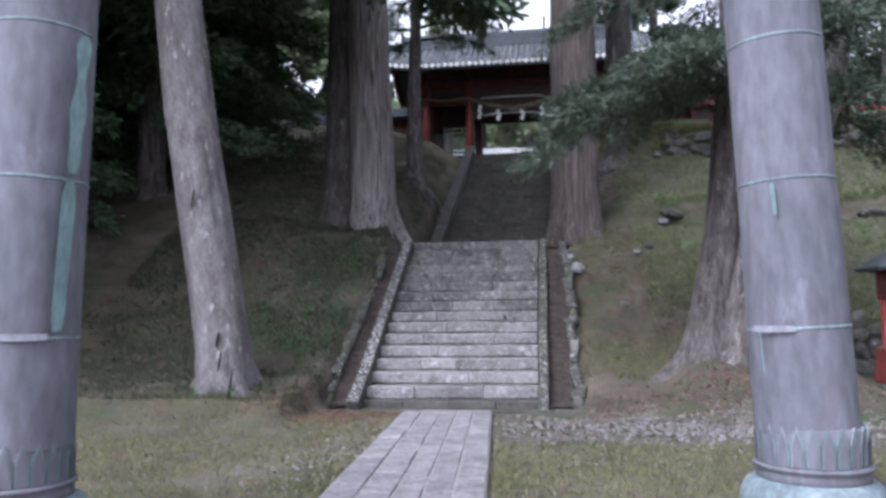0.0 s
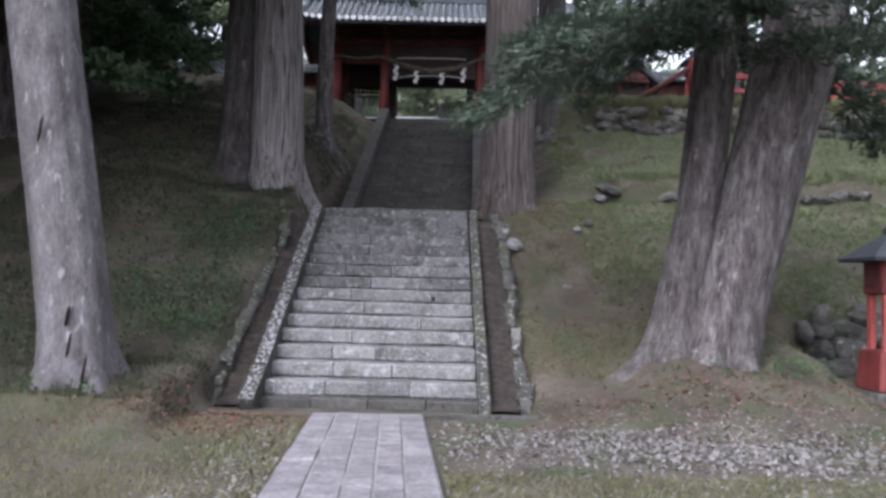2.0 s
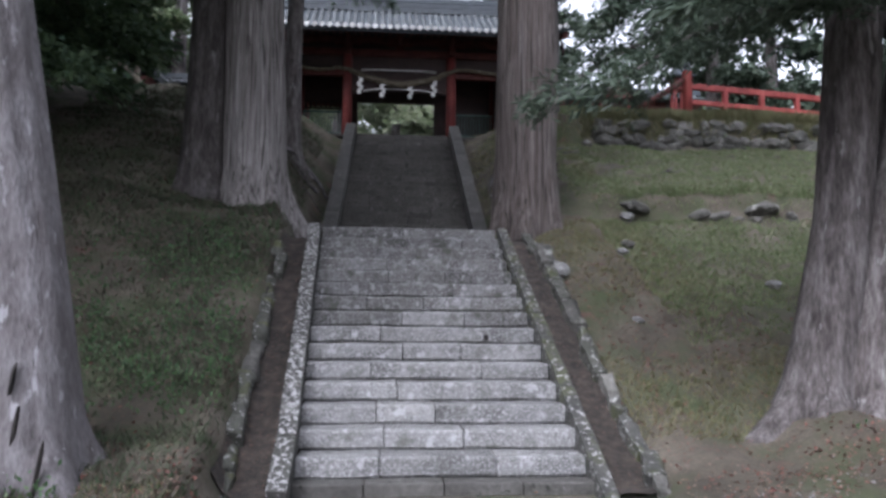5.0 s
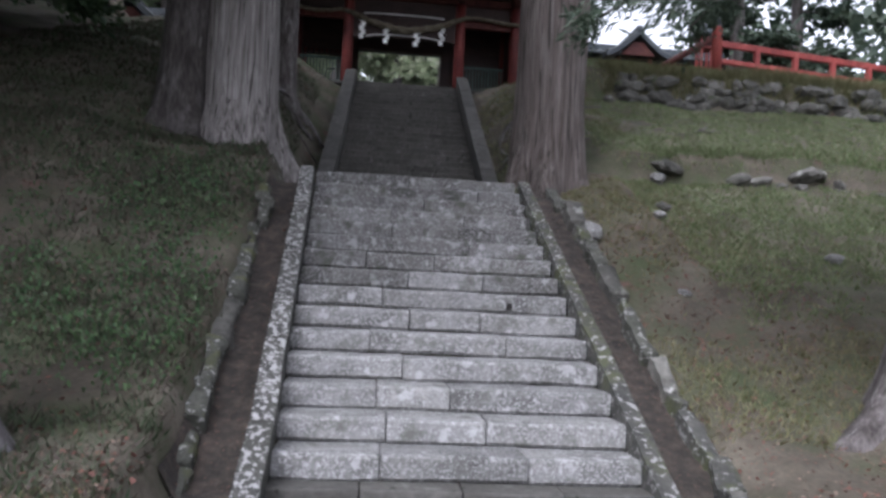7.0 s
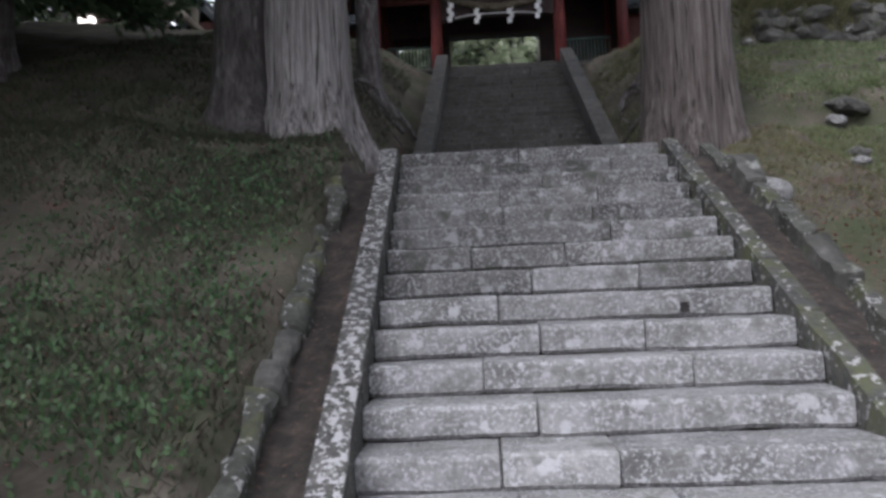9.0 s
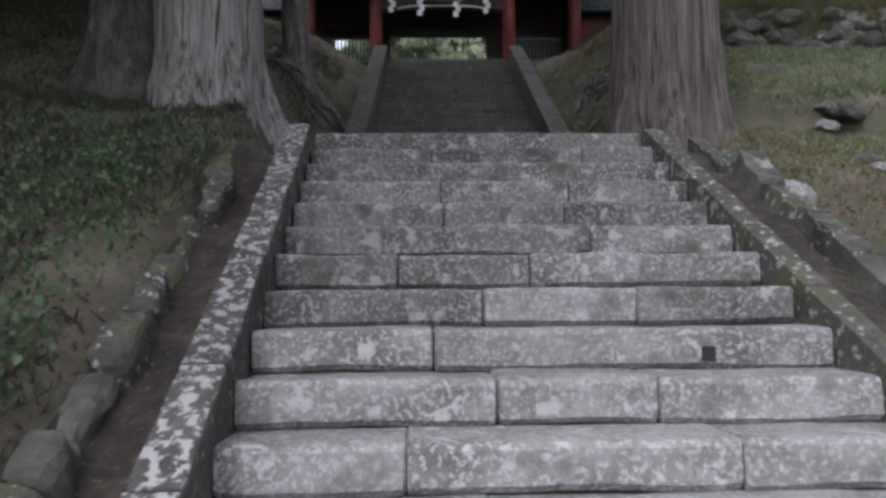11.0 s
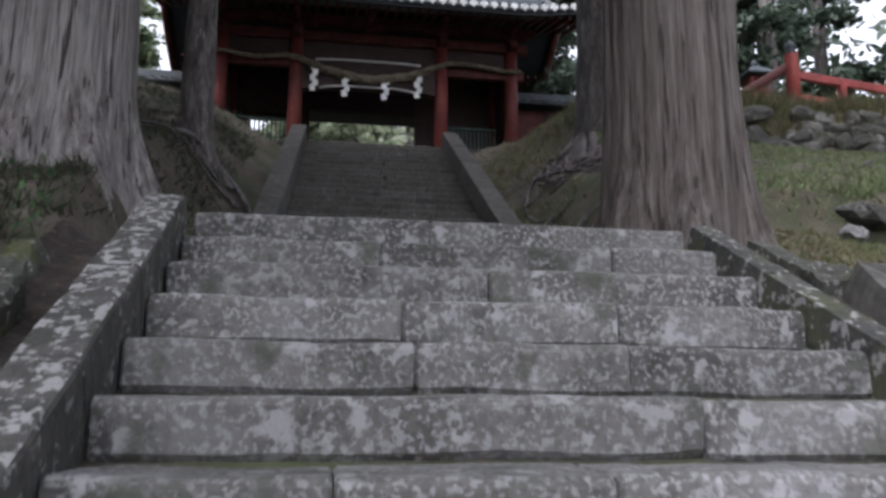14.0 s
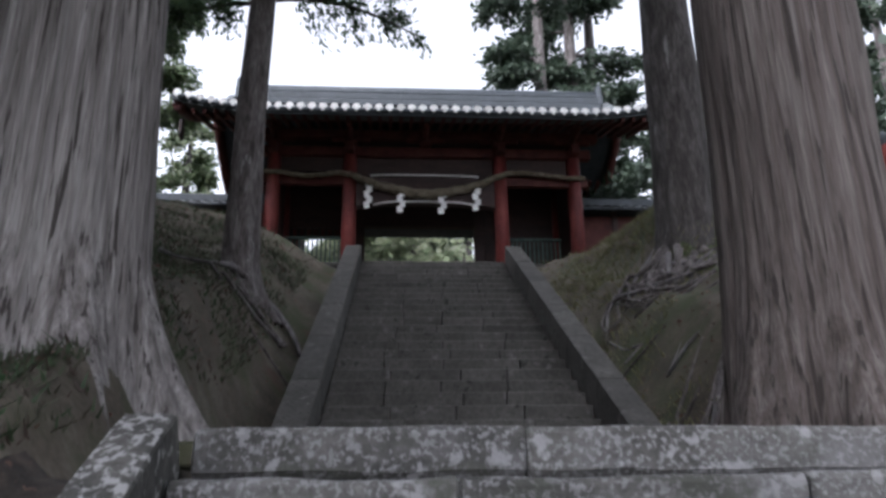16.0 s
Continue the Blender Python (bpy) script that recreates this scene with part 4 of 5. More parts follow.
def build_gate():
    g = thing("shrine_gate", "dark red wooden shrine gate with a tiled roof", "gate", at=(GX, GY, GZ))
    depth = 3.6
    xs = (-3.4, -1.7, 1.7, 3.4)
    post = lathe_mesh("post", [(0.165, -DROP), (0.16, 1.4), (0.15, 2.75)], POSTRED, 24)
    shoe = lathe_mesh("base_stone", [(0.27, -0.12), (0.27, 0.0), (0.22, 0.05), (0.17, 0.052)], UPPER, 20)
    for y in (0, depth / 2, depth):
        for x in xs:
            if y == depth / 2 and abs(x) < 2:
                continue
            p = part_mesh("post", post, g, pose(x, y, 0))
            part_mesh("base_stone", shoe, p, pose(0, 0, -DROP))
    for x in (-1.54, 1.40):
        box("door_post", (x, depth / 2, 1.3 - DROP / 2), (0.26, 0.26, 2.6 + DROP), DARKWOOD, g)
    # beams
    for y in (0, depth):
        for xa, xb in ((-3.7, -1.55), (1.55, 3.7)):
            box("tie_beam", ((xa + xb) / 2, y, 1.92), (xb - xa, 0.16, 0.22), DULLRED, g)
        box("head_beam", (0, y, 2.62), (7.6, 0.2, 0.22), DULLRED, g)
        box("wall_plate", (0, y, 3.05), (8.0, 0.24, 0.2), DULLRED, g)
        for x0, x1 in ((xs[0], xs[1]), (xs[2], xs[3])):
            box("infill_board", ((x0 + x1) / 2, y + 0.03, 2.32), (x1 - x0 - 0.3, 0.05, 0.36), DARKWOOD, g)
    for x in xs:
        box("cross_beam", (x, depth / 2, 2.62), (0.18, depth + 0.8, 0.2), DULLRED, g)
    # bracket sets over each post
    for y in (0, depth):
        for x in (-3.4, -1.7, 0, 1.7, 3.4):
            br = part_mesh("bracket", box_mesh("bracket", 0.3, 0.3, 0.14, DULLRED, 0.03), g, pose(x, y, 2.74))
            sgn = -1 if y == 0 else 1
            part_mesh("arm", box_mesh("arm", 0.9, 0.13, 0.13, DULLRED, 0.04), br, pose(0, 0, 0.13))
            part_mesh("arm", box_mesh("arm", 0.13, 1.0, 0.13, DULLRED, 0.04), br, pose(0, sgn * 0.3, 0.13))
            for q in (-0.36, 0, 0.36):
                part_mesh("bearing_block", box_mesh("bearing_block", 0.17, 0.17, 0.1, DULLRED, 0.02), br, pose(q, 0, 0.26))
                part_mesh("bearing_block", box_mesh("bearing_block", 0.17, 0.17, 0.1, DULLRED, 0.02), br, pose(0, sgn * (0.36 + abs(q) * 0.9), 0.26))
        box("eave_purlin", (0, -0.75 if y == 0 else depth + 0.75, 3.12), (9.6, 0.16, 0.18), DULLRED, g)
    # ceiling and doors
    box("ceiling_board", (0, depth / 2, 3.12), (7.2, depth, 0.05), DARKWOOD, g)
    box("side_wall", (-3.4, depth / 2, 1.1), (0.08, depth - 0.3, 3.0), DARKWOOD, g)
    box("side_wall", (3.4, depth / 2, 1.1), (0.08, depth - 0.3, 3.0), DARKWOOD, g)
    box("back_panel", (-2.5, depth / 2 + 0.1, 2.05), (1.75, 0.06, 1.2), DARKWOOD, g)
    box("back_panel", (2.4, depth / 2 + 0.1, 1.25), (1.75, 0.06, 2.8), DARKWOOD, g)
    for k in range(9):
        box("lattice_bar", (-3.2 + 0.17 * k, depth / 2 + 0.1, 1.36), (0.06, 0.05, 0.2), DARKWOOD, g, 0)
    box("lattice_rail", (-2.5, depth / 2 + 0.1, 1.25), (1.75, 0.06, 0.06), DARKWOOD, g)
    # rainbow beam with white lines
    def bow(name, y, z, x0, x1, r, arch, mat):
        pts = [(x0 + (x1 - x0) * k / 16, y, z + arch * (1 - (2 * k / 16 - 1) ** 4)) for k in range(17)]
        return tube_mesh(name, pts, [r] * 17, mat, 8)
    for k, (y, z, w) in enumerate(((0.0, 1.38, 3.1),)):
        verts, faces = [], []
        for i in range(17):
            x = -w / 2 + w * i / 16
            a = 0.10 * (1 - (2 * i / 16 - 1) ** 4)
            for yy, zz in ((-0.13, a), (0.13, a), (0.13, a * 0.4 + 0.66), (-0.13, a * 0.4 + 0.66)):
                verts.append((x, y + yy, z - 0.12 + zz))
        for i in range(16):
            faces += [(i * 4 + q, i * 4 + (q + 1) % 4, i * 4 + 4 + (q + 1) % 4, i * 4 + 4 + q) for q in range(4)]
        faces += [(0, 1, 2, 3), (67, 66, 65, 64)]
        beam = part_mesh("rainbow_beam", mesh_from("rainbow_beam", verts, faces, DARKWOOD), g, None, "dark arched beam edged with white lines")
        part_mesh("white_line", bow("white_line", y - 0.14, z - 0.09, -w / 2 + 0.38, w / 2 - 0.42, 0.024, 0.09, WHITE), beam)
        if k == 0:
            part_mesh("white_line", bow("white_line", y - 0.14, z + 0.61, -w / 2 + 0.3, w / 2 - 0.36, 0.026, 0.03, WHITE), beam)
    # lower door head and stepped corner brackets at the door line
    box("door_head", (-0.07, depth / 2, 2.02), (2.7, 0.2, 1.1), DARKWOOD, g)
    box("infill_board", (0, 0.05, 2.26), (3.1, 0.05, 0.5), DARKWOOD, g)
    for sx, x in ((1, -1.42), (-1, 1.22)):
        for q in range(3):
            box("corner_bracket", (x + sx * 0.07 * (2 - q), depth / 2 - 0.02, 1.85 + 0.09 * q), (0.12 + 0.14 * q, 0.16, 0.1), DARKWOOD, g, 0.02)
        tip = part_mesh("carved_nose", lathe_mesh("carved_nose", [(0.01, -0.05), (0.05, -0.03), (0.055, 0), (0.05, 0.03), (0.01, 0.05)], WHITE, 10), g, pose(x + sx * 0.12, -0.18, 1.75, 90, 0, 0))
    # low baluster screens in the side bays
    for x0, x1 in ((-3.2, -1.9), (1.9, 3.2)):
        sc = part_mesh("baluster_screen", box_mesh("baluster_screen", x1 - x0, 0.06, 0.07, TEAL, 0.01), g, pose((x0 + x1) / 2, 0.75, 0.78), "low dull-green baluster screen")
        n = 13
        me = box_mesh("baluster", 0.035, 0.035, 0.62, TEAL, 0)
        for k in range(n):
            part_mesh("baluster", me, sc, pose((k / (n - 1) - 0.5) * (x1 - x0 - 0.1), 0, -0.64))
        part_mesh("bottom_rail", box_mesh("bottom_rail", x1 - x0, 0.06, 0.07, TEAL, 0.01), sc, pose(0, 0, -0.72))
    # rafters
    raf = box_mesh("rafter", 0.07, 1.95, 0.09, DULLRED, 0)
    for k in range(44):
        x = -4.9 + k * 9.8 / 43
        part_mesh("rafter", raf, g, pose(x, -0.48, 3.06, 16, 0, 0))
        part_mesh("rafter", raf, g, pose(x, depth + 0.48, 3.06, -16, 0, 0))
    # roof shell, concave, with lifted corners
    ey, ez, ry, rz_, hw = -1.5, 2.91, depth / 2, 4.86, 5.35
    back = depth + 2.0
    def roof_z(f, x):
        lift = 0.32 * max(0.0, (abs(x) - 3.2) / 2.2) ** 2 * (1 - f)
        return ez + (rz_ - ez) * (0.45 * f + 0.55 * f * f) + lift
    verts, faces = [], []
    nx, nf = 40, 12
    for side in (0, 1):
        for j in range(nf + 1):
            f = j / nf
            for i in range(nx + 1):
                x = -hw + 2 * hw * i / nx
                y = ey + (ry - ey) * f if side == 0 else back + (ry - back) * f
                verts.append((x, y, roof_z(f, x) - (0.22 * (1 - f) if side else 0)))
    half = (nf + 1) * (nx + 1)
    for side in (0, 1):
        for j in range(nf):
            for i in range(nx):
                a = side * half + j * (nx + 1) + i
                faces.append((a, a + 1, a + nx + 2, a + nx + 1) if side == 0 else (a, a + nx + 1, a + nx + 2, a + 1))
    top = len(verts)
    verts += [(x, y, z - 0.14) for x, y, z in verts]
    faces += [tuple(q + top for q in reversed(f)) for f in faces]
    for side in (0, 1):
        for i in range(nx):
            a = side * half + i
            faces.append((a, a + top, a + 1 + top, a + 1))
        for j in range(nf):
            for i in (0, nx):
                a = side * half + j * (nx + 1) + i
                faces.append((a, a + nx + 1, a + nx + 1 + top, a + top))
    roof = part_mesh("roof", mesh_from("roof", verts, faces, RIDGE, False), g, None, "curved grey tiled roof, shining under the sky")
    # cover-tile rows and flat eave tiles
    rows = 46
    # White discs put the sky's glint on the eave tile ends into colour.
    tile_end = lathe_mesh("tile_end", [(0.088, -0.02), (0.092, 0.0), (0.08, 0.02)], WHITE, 10)
    for k in range(rows):
        x = -hw + 0.12 + (2 * hw - 0.24) * k / (rows - 1)
        for side in (0, 1):
            pts = []
            for j in range(9):
                f = -0.01 + 0.99 * j / 8
                y = ey + (ry - ey) * f if side == 0 else back + (ry - back) * f
                pts.append((x, y, roof_z(max(f, 0), x) + 0.035 - (0.22 * (1 - f) if side else 0)))
            part_mesh("cover_tile", tube_mesh("cover_tile", pts, [0.066] * 9, TILE, 8), roof)
            part_mesh("tile_end", tile_end, roof, pose(x, ey - 0.03 if side == 0 else back + 0.03, roof_z(0, x) + 0.03 - (0.22 if side else 0), 90, 0, 0))
            if k < rows - 1:
                xm = x + (hw - 0.12) / (rows - 1)
                y = ey if side == 0 else back
                part_mesh("eave_tile", box_mesh("eave_tile", 0.16, 0.36, 0.085, RIDGE, 0.015), roof, pose(xm, y + (0.10 if side == 0 else -0.10), roof_z(0, xm) - 0.03 - (0.22 if side else 0), 24 if side == 0 else -24, 0, 0))
    for k, (w, h, z) in enumerate(((0.62, 0.2, 4.66), (0.5, 0.2, 4.86), (0.42, 0.12, 5.06))):
        box("ridge_course", (0, ry, z + h / 2), (2 * hw - 1.4 + 0.1 * k, w, h - 0.02), RIDGE, roof, 0.02)
    part_mesh("ridge_cap", tube_mesh("ridge_cap", [(-hw + 0.6, ry, 5.24), (hw - 0.6, ry, 5.24)], [0.11, 0.11], RIDGE, 10), roof)
    for s in (-1, 1):
        for y0, sg in ((ey + 0.5, 1), (depth - ey - 0.5, -1)):
            pts = [(s * (hw - 0.55 + 0.25 * (1 - q / 8) ** 2), y0 + sg * q / 8 * (ry - ey - 0.7), roof_z((0.5 + q / 8 * (ry - ey - 0.7)) / (ry - ey), s * 4.6) + 0.12) for q in range(9)]
            part_mesh("hip_ridge", tube_mesh("hip_ridge", pts, [0.13] * 9, TILE, 8), roof)
        part_mesh("end_ornament", box_mesh("end_ornament", 0.16, 0.6, 0.7, RIDGE, 0.06, 0.7), roof, pose(s * (hw - 0.68), ry, 4.8))
        bb = [(s * (hw - 0.12), ey + 0.1 + (ry - ey - 0.1) * q / 8, roof_z(q / 8, s * hw) - 0.24) for q in range(9)]
        part_mesh("barge_board", tube_mesh("barge_board", bb, [0.12] * 9, DULLRED, 6), roof)
        bb = [(x, depth - y, z) for x, y, z in bb]
        part_mesh("barge_board", tube_mesh("barge_board", bb, [0.12] * 9, DULLRED, 6), roof)
        part_mesh("gable_pendant", box_mesh("gable_pendant", 0.06, 0.3, 0.45, DARKWOOD, 0.05, 0.6), roof, pose(s * (hw - 0.1), -0.9, 2.45))
    # gate floor and sill
    part_mesh("threshold", box_mesh("threshold", 3.0, 0.25, 0.14, DARKWOOD, 0.02), g, pose(-0.1, depth / 2, -DROP - 0.05))
    part_mesh("floor_slab", box_mesh("floor_slab", 7.2, depth + 2.6, 0.1, UPPER, 0.02), g, pose(0, depth / 2 - 0.4, -DROP - 0.1))
    return g


build_gate()


def build_rope():
    pts, rad = [], []
    n = 180
    for k in range(n + 1):
        x = -3.75 + 7.35 * k / n
        hang = [(-3.75, 2.02), (-3.4, 2.06), (-2.6, 1.9), (-1.75, 2.08), (-1.3, 1.78), (0, 1.48), (1.2, 1.74), (1.7, 2.06), (2.1, 2.1), (3.4, 1.94), (3.6, 1.98)]
        z = float(np.interp(x, [h[0] for h in hang], [h[1] for h in hang]))
        pts.append([x, -0.22, z])
        rad.append(0.05 + 0.055 * max(0.0, 1 - (x / 2.0) ** 2))
    zs = np.array([p[2] for p in pts])
    zs = np.convolve(np.pad(zs, 9, mode="edge"), np.ones(19) / 19, mode="valid")
    for p, z in zip(pts, zs):
        p[2] = float(z)
    r = thing("straw_rope", "thick twisted straw rope slung across the gate posts", "rope", at=(GX, GY, GZ))
    part_mesh("strand", tube_mesh("strand", pts, rad, STRAW, 14, True, 0.22, 3, 0.16), r)
    for x in (-1.28, -0.55, 0.36, 1.12):
        s = thing("paper_streamer", "white zigzag paper streamer hanging from the rope", "paper streamer", "streamers on the rope", at=(GX + x, GY - 0.26, GZ + float(np.interp(x, [-1.3, 0, 1.2], [1.68, 1.52, 1.66]))))
        for q in range(4):
            me = box_mesh("fold", 0.13, 0.008, 0.15, PAPER, 0)
            part_mesh("fold", me, s, pose((-1) ** q * 0.022, 0.01 * q, -0.125 * (q + 1), 0, 5 * (-1) ** q, 0))


build_rope()


def build_side_walls():
    for name, x0, x1 in (("side_wall_roofed", -14, -3.6), ("side_wall_roofed", 3.6, 11)):
        w = thing(name, "dull red wall under a grey tiled coping beside the gate", "wall", kind="structure", at=(0, GY + 1.8, GZ + 0.45))
        n = int((x1 - x0) / 1.2)
        box("wall_panel", ((x0 + x1) / 2, 0, 0.35), (x1 - x0, 0.16, 2.0), DULLRED, w)
        for k in range(n + 1):
            box("wall_post", (x0 + (x1 - x0) * k / n, -0.04, 0.65), (0.14, 0.2, 1.6), DARKWOOD, w)
        for sg in (-1, 1):
            me = box_mesh("coping_slope", x1 - x0, 0.62, 0.06, RIDGE, 0.01)
            part_mesh("coping_slope", me, w, pose((x0 + x1) / 2, sg * 0.27, 1.46, sg * -24, 0, 0))
        me = tube_mesh("coping_tile", [(0, -0.56, 1.38), (0, 0, 1.63)], [0.06, 0.06], TILE, 8)
        for k in range(int((x1 - x0) / 0.24)):
            part_mesh("coping_tile", me, w, pose(x0 + 0.1 + k * 0.24, 0, 0))
        box("coping_ridge", ((x0 + x1) / 2, 0, 1.72), (x1 - x0, 0.2, 0.2), RIDGE, w)


build_side_walls()


# ---- the terraces on the right ----
def stone_wall(name, label, x0, x1, y0, y1, h, courses, seed, gaps=0.08):
    w = thing(name, label, "stone wall", kind="structure")
    rnd = random.Random(seed)
    for c in range(courses):
        x = x0 + rnd.uniform(0, 0.2)
        while x < x1:
            l = rnd.uniform(0.16, 0.5)
            if rnd.random() < gaps:
                x += l
                continue
            f = (x - x0) / (x1 - x0)
            y = y0 + (y1 - y0) * f
            me = rock_mesh("rock", 0.5, rnd.random() * 90, ROCK, (l * 1.4, 0.5, h / courses * rnd.uniform(1.3, 2.1)))
            part_mesh("rock", me, w, pose(x + l / 2, y - 0.02 + 0.07 * c / courses + rnd.uniform(-0.05, 0.07), ground_z(x, y0 - 0.35) + h * (c + 0.5) / courses, rnd.uniform(-15, 15), rnd.uniform(-22, 22), rnd.uniform(-20, 20)))
            x += l
    return w


stone_wall("low_stone_wall", "low mossy fieldstone wall below the grass slope", 6.0, 16, 2.32, 2.32, 0.95, 4, 5)
stone_wall("terrace_stone_wall", "rough stone edge of a grassy terrace", 3.9, 16, 7.4, 7.4, 0.4, 3, 6, 0.72)
stone_wall("upper_stone_wall", "mossy stone wall under the red railing", 4.4, 17, 11.84, 11.84, 0.8, 4, 7, 0.3)


# ---- railing, small shrines and timber on the terraces ----
def build_railing():
    r = thing("red_railing", "vermilion wooden railing with a capped corner post on the terrace", "railing")
    d = Vector((1, 0.18, 0)).normalized()
    c = Vector((8.08, 13.95, 0))
    z = 7.5
    newel = part_mesh("newel_post", lathe_mesh("newel_post", [(0.13, -0.6), (0.13, 1.06), (0.14, 1.08), (0.12, 1.1)], VERMILION, 20), r, pose(c.x, c.y, z))
    part_mesh("finial", lathe_mesh("finial", [(0.13, 1.09), (0.14, 1.12), (0.07, 1.16), (0.11, 1.22), (0.12, 1.28), (0.06, 1.35), (0.01, 1.4)], RIDGE, 16), newel, None, "dark onion-shaped finial")
    turn = math.degrees(math.atan2(d.y, d.x))
    for k in range(1, 8):
        p = c + d * 1.22 * k
        part_mesh("post", box_mesh("post", 0.14, 0.14, 1.45, VERMILION, 0.015), r, pose(p.x, p.y, z - 0.7, 0, 0, turn))
    m = c + d * 4.3
    for h, s in ((0.68, 0.17), (0.22, 0.13)):
        part_mesh("rail", box_mesh("rail", 8.6, 0.11, s, VERMILION, 0.015), r, pose(m.x, m.y, z + h - s / 2, 0, 0, turn))
    # the stair rail that slopes away from the corner post
    beam = tube_mesh("sloping_rail", [(8.0, 14.0, z + 0.85), (6.5, 14.3, z - 0.1)], [0.09, 0.09], DULLRED, 8)
    part_mesh("sloping_rail", beam, r, None, "dull red sloping handrail")


def build_small_shrine(x, y, z, s, label):
    h = thing("small_shrine", label, "shrine building", "small shrines", at=(x, y, z))
    part_mesh("body", box_mesh("body", 1.2 * s, 1.0 * s, 1.0 * s, DARKWOOD, 0.02), h, pose(0, 0, -0.9 * s))
    for sx in (-0.58, 0.58):
        part_mesh("post", box_mesh("post", 0.12 * s, 0.12 * s, 1.0 * s, POSTRED, 0.015), h, pose(sx * s, -0.52 * s, -0.9 * s))
    verts, faces, n = [], [], 12
    for i in range(n + 1):
        u = -1 + 2 * i / n
        zz = 0.95 * (1 - abs(u)) ** 1.25 + 0.10 * abs(u) ** 4
        for yy in (-1.05, 1.05):
            verts.append((u * 1.2 * s, yy * s, zz * s))
        for yy in (-1.05, 1.05):
            verts.append((u * 1.2 * s, yy * s, (zz - 0.16) * s))
    for i in range(n):
        a = i * 4
        faces += [(a, a + 4, a + 5, a + 1), (a + 2, a + 3, a + 7, a + 6), (a, a + 2, a + 6, a + 4), (a + 1, a + 5, a + 7, a + 3)]
    faces += [(0, 1, 3, 2), (n * 4, n * 4 + 2, n * 4 + 3, n * 4 + 1)]
    roof = part_mesh("roof", mesh_from("roof", verts, faces, RIDGE), h, None, "curved dark tiled roof")
    for k in range(9):
        yy = (-1 + 2 * k / 8) * s
        for sg in (-1, 1):
            pts = [(sg * 1.2 * s * q / 6, yy, (0.95 * (1 - q / 6) ** 1.25 + 0.10 * (q / 6) ** 4 + 0.03) * s) for q in range(7)]
            part_mesh("cover_tile", tube_mesh("cover_tile", pts, [0.05 * s] * 7, TILE, 6), roof)
    part_mesh("ridge", box_mesh("ridge", 0.22 * s, 2.2 * s, 0.2 * s, RIDGE, 0.02), roof, pose(0, 0, 0.9 * s))
    part_mesh("gable_board", box_mesh("gable_board", 1.3 * s, 0.05 * s, 0.5 * s, DULLRED, 0.02, 0.3), h, pose(0, -0.9 * s, 0.05 * s))


def build_left_timber():
    f = thing("timber_rail", "weathered timber post with a sloping handrail on the bank", "railing")
    z = ground_z(-8.6, 16)
    part_mesh("post", box_mesh("post", 0.32, 0.32, 1.75, TIMBER, 0.04), f, pose(-8.6, 16, z - 0.1))
    part_mesh("sloping_rail", tube_mesh("sloping_rail", [(-8.5, 15.9, 9.2), (-7.3, 15.9, 8.05)], [0.1, 0.1], TIMBER, 8), f)
    for h in (0.35, 0.95):
        part_mesh("rail", tube_mesh("rail", [(-8.6, 16, z + h), (-11.9, 16.3, z + h)], [0.07, 0.07], DARKWOOD, 8), f)
    part_mesh("short_post", box_mesh("short_post", 0.16, 0.16, 0.6, TIMBER, 0.02), f, pose(-7.7, 15.95, z - 0.15))
    # Added glow for a bright spot by the rail whose source is unknown.
    lamp = thing("bright_box", "small glowing white box added for a bright spot by the rail", "lamp", at=(-10.5, 16.0, 8.5))
    glow = bpy.data.materials.new("white_glow")
    glow.use_nodes = True
    bsdf = glow.node_tree.nodes["Principled BSDF"]
    bsdf.inputs["Base Color"].default_value = (0.9, 0.88, 0.8, 1)
    bsdf.inputs["Emission Color"].default_value = (1.0, 0.95, 0.82, 1)
    bsdf.inputs["Emission Strength"].default_value = 1.2
    # Shade and cap are invented along with the box.
    part_mesh("shade", box_mesh("shade", 0.42, 0.2, 0.28, glow, 0.05), lamp, pose(0, -0.1, 0.06))
    part_mesh("cap", box_mesh("cap", 0.5, 0.28, 0.06, DARKWOOD, 0.02, 0.8), lamp, pose(0, -0.1, 0.35))


def build_red_lantern(x, y, z, size, label):
    l = thing("red_lantern", label, "lantern", "red lanterns", at=(x, y, z))
    l.scale = (size, size, size)
    part_mesh("plinth", box_mesh("plinth", 0.75, 0.75, 0.2, ROCK, 0.03), l, pose(0, 0, -0.05))
    part_mesh("base", box_mesh("base", 0.62, 0.62, 0.5, POSTRED, 0.03, 0.85), l, pose(0, 0, 0.14))
    for sx in (-0.16, 0.16):
        for sy in (-0.16, 0.16):
            part_mesh("post", box_mesh("post", 0.08, 0.08, 0.75, VERMILION, 0.01), l, pose(sx, sy, 0.6))
    part_mesh("fire_box", box_mesh("fire_box", 0.46, 0.46, 0.42, POSTRED, 0.02), l, pose(0, 0, 1.3))
    for a in (0, 90, 180, 270):
        part_mesh("lattice_window", box_mesh("lattice_window", 0.3, 0.02, 0.26, DULLRED, 0), l, pose(0, 0, 1.38, 0, 0, a) @ pose(0, -0.235, 0))
    part_mesh("roof", lathe_mesh("roof", [(0.60, 1.70), (0.62, 1.74), (0.40, 1.86), (0.16, 2.0), (0.10, 2.04)], RIDGE, 4, False), l, pose(0, 0, 0, 0, 0, 45), "dark hipped lantern roof")
    part_mesh("finial", lathe_mesh("finial", [(0.08, 2.03), (0.1, 2.1), (0.03, 2.2), (0.005, 2.22)], RIDGE, 10), l)


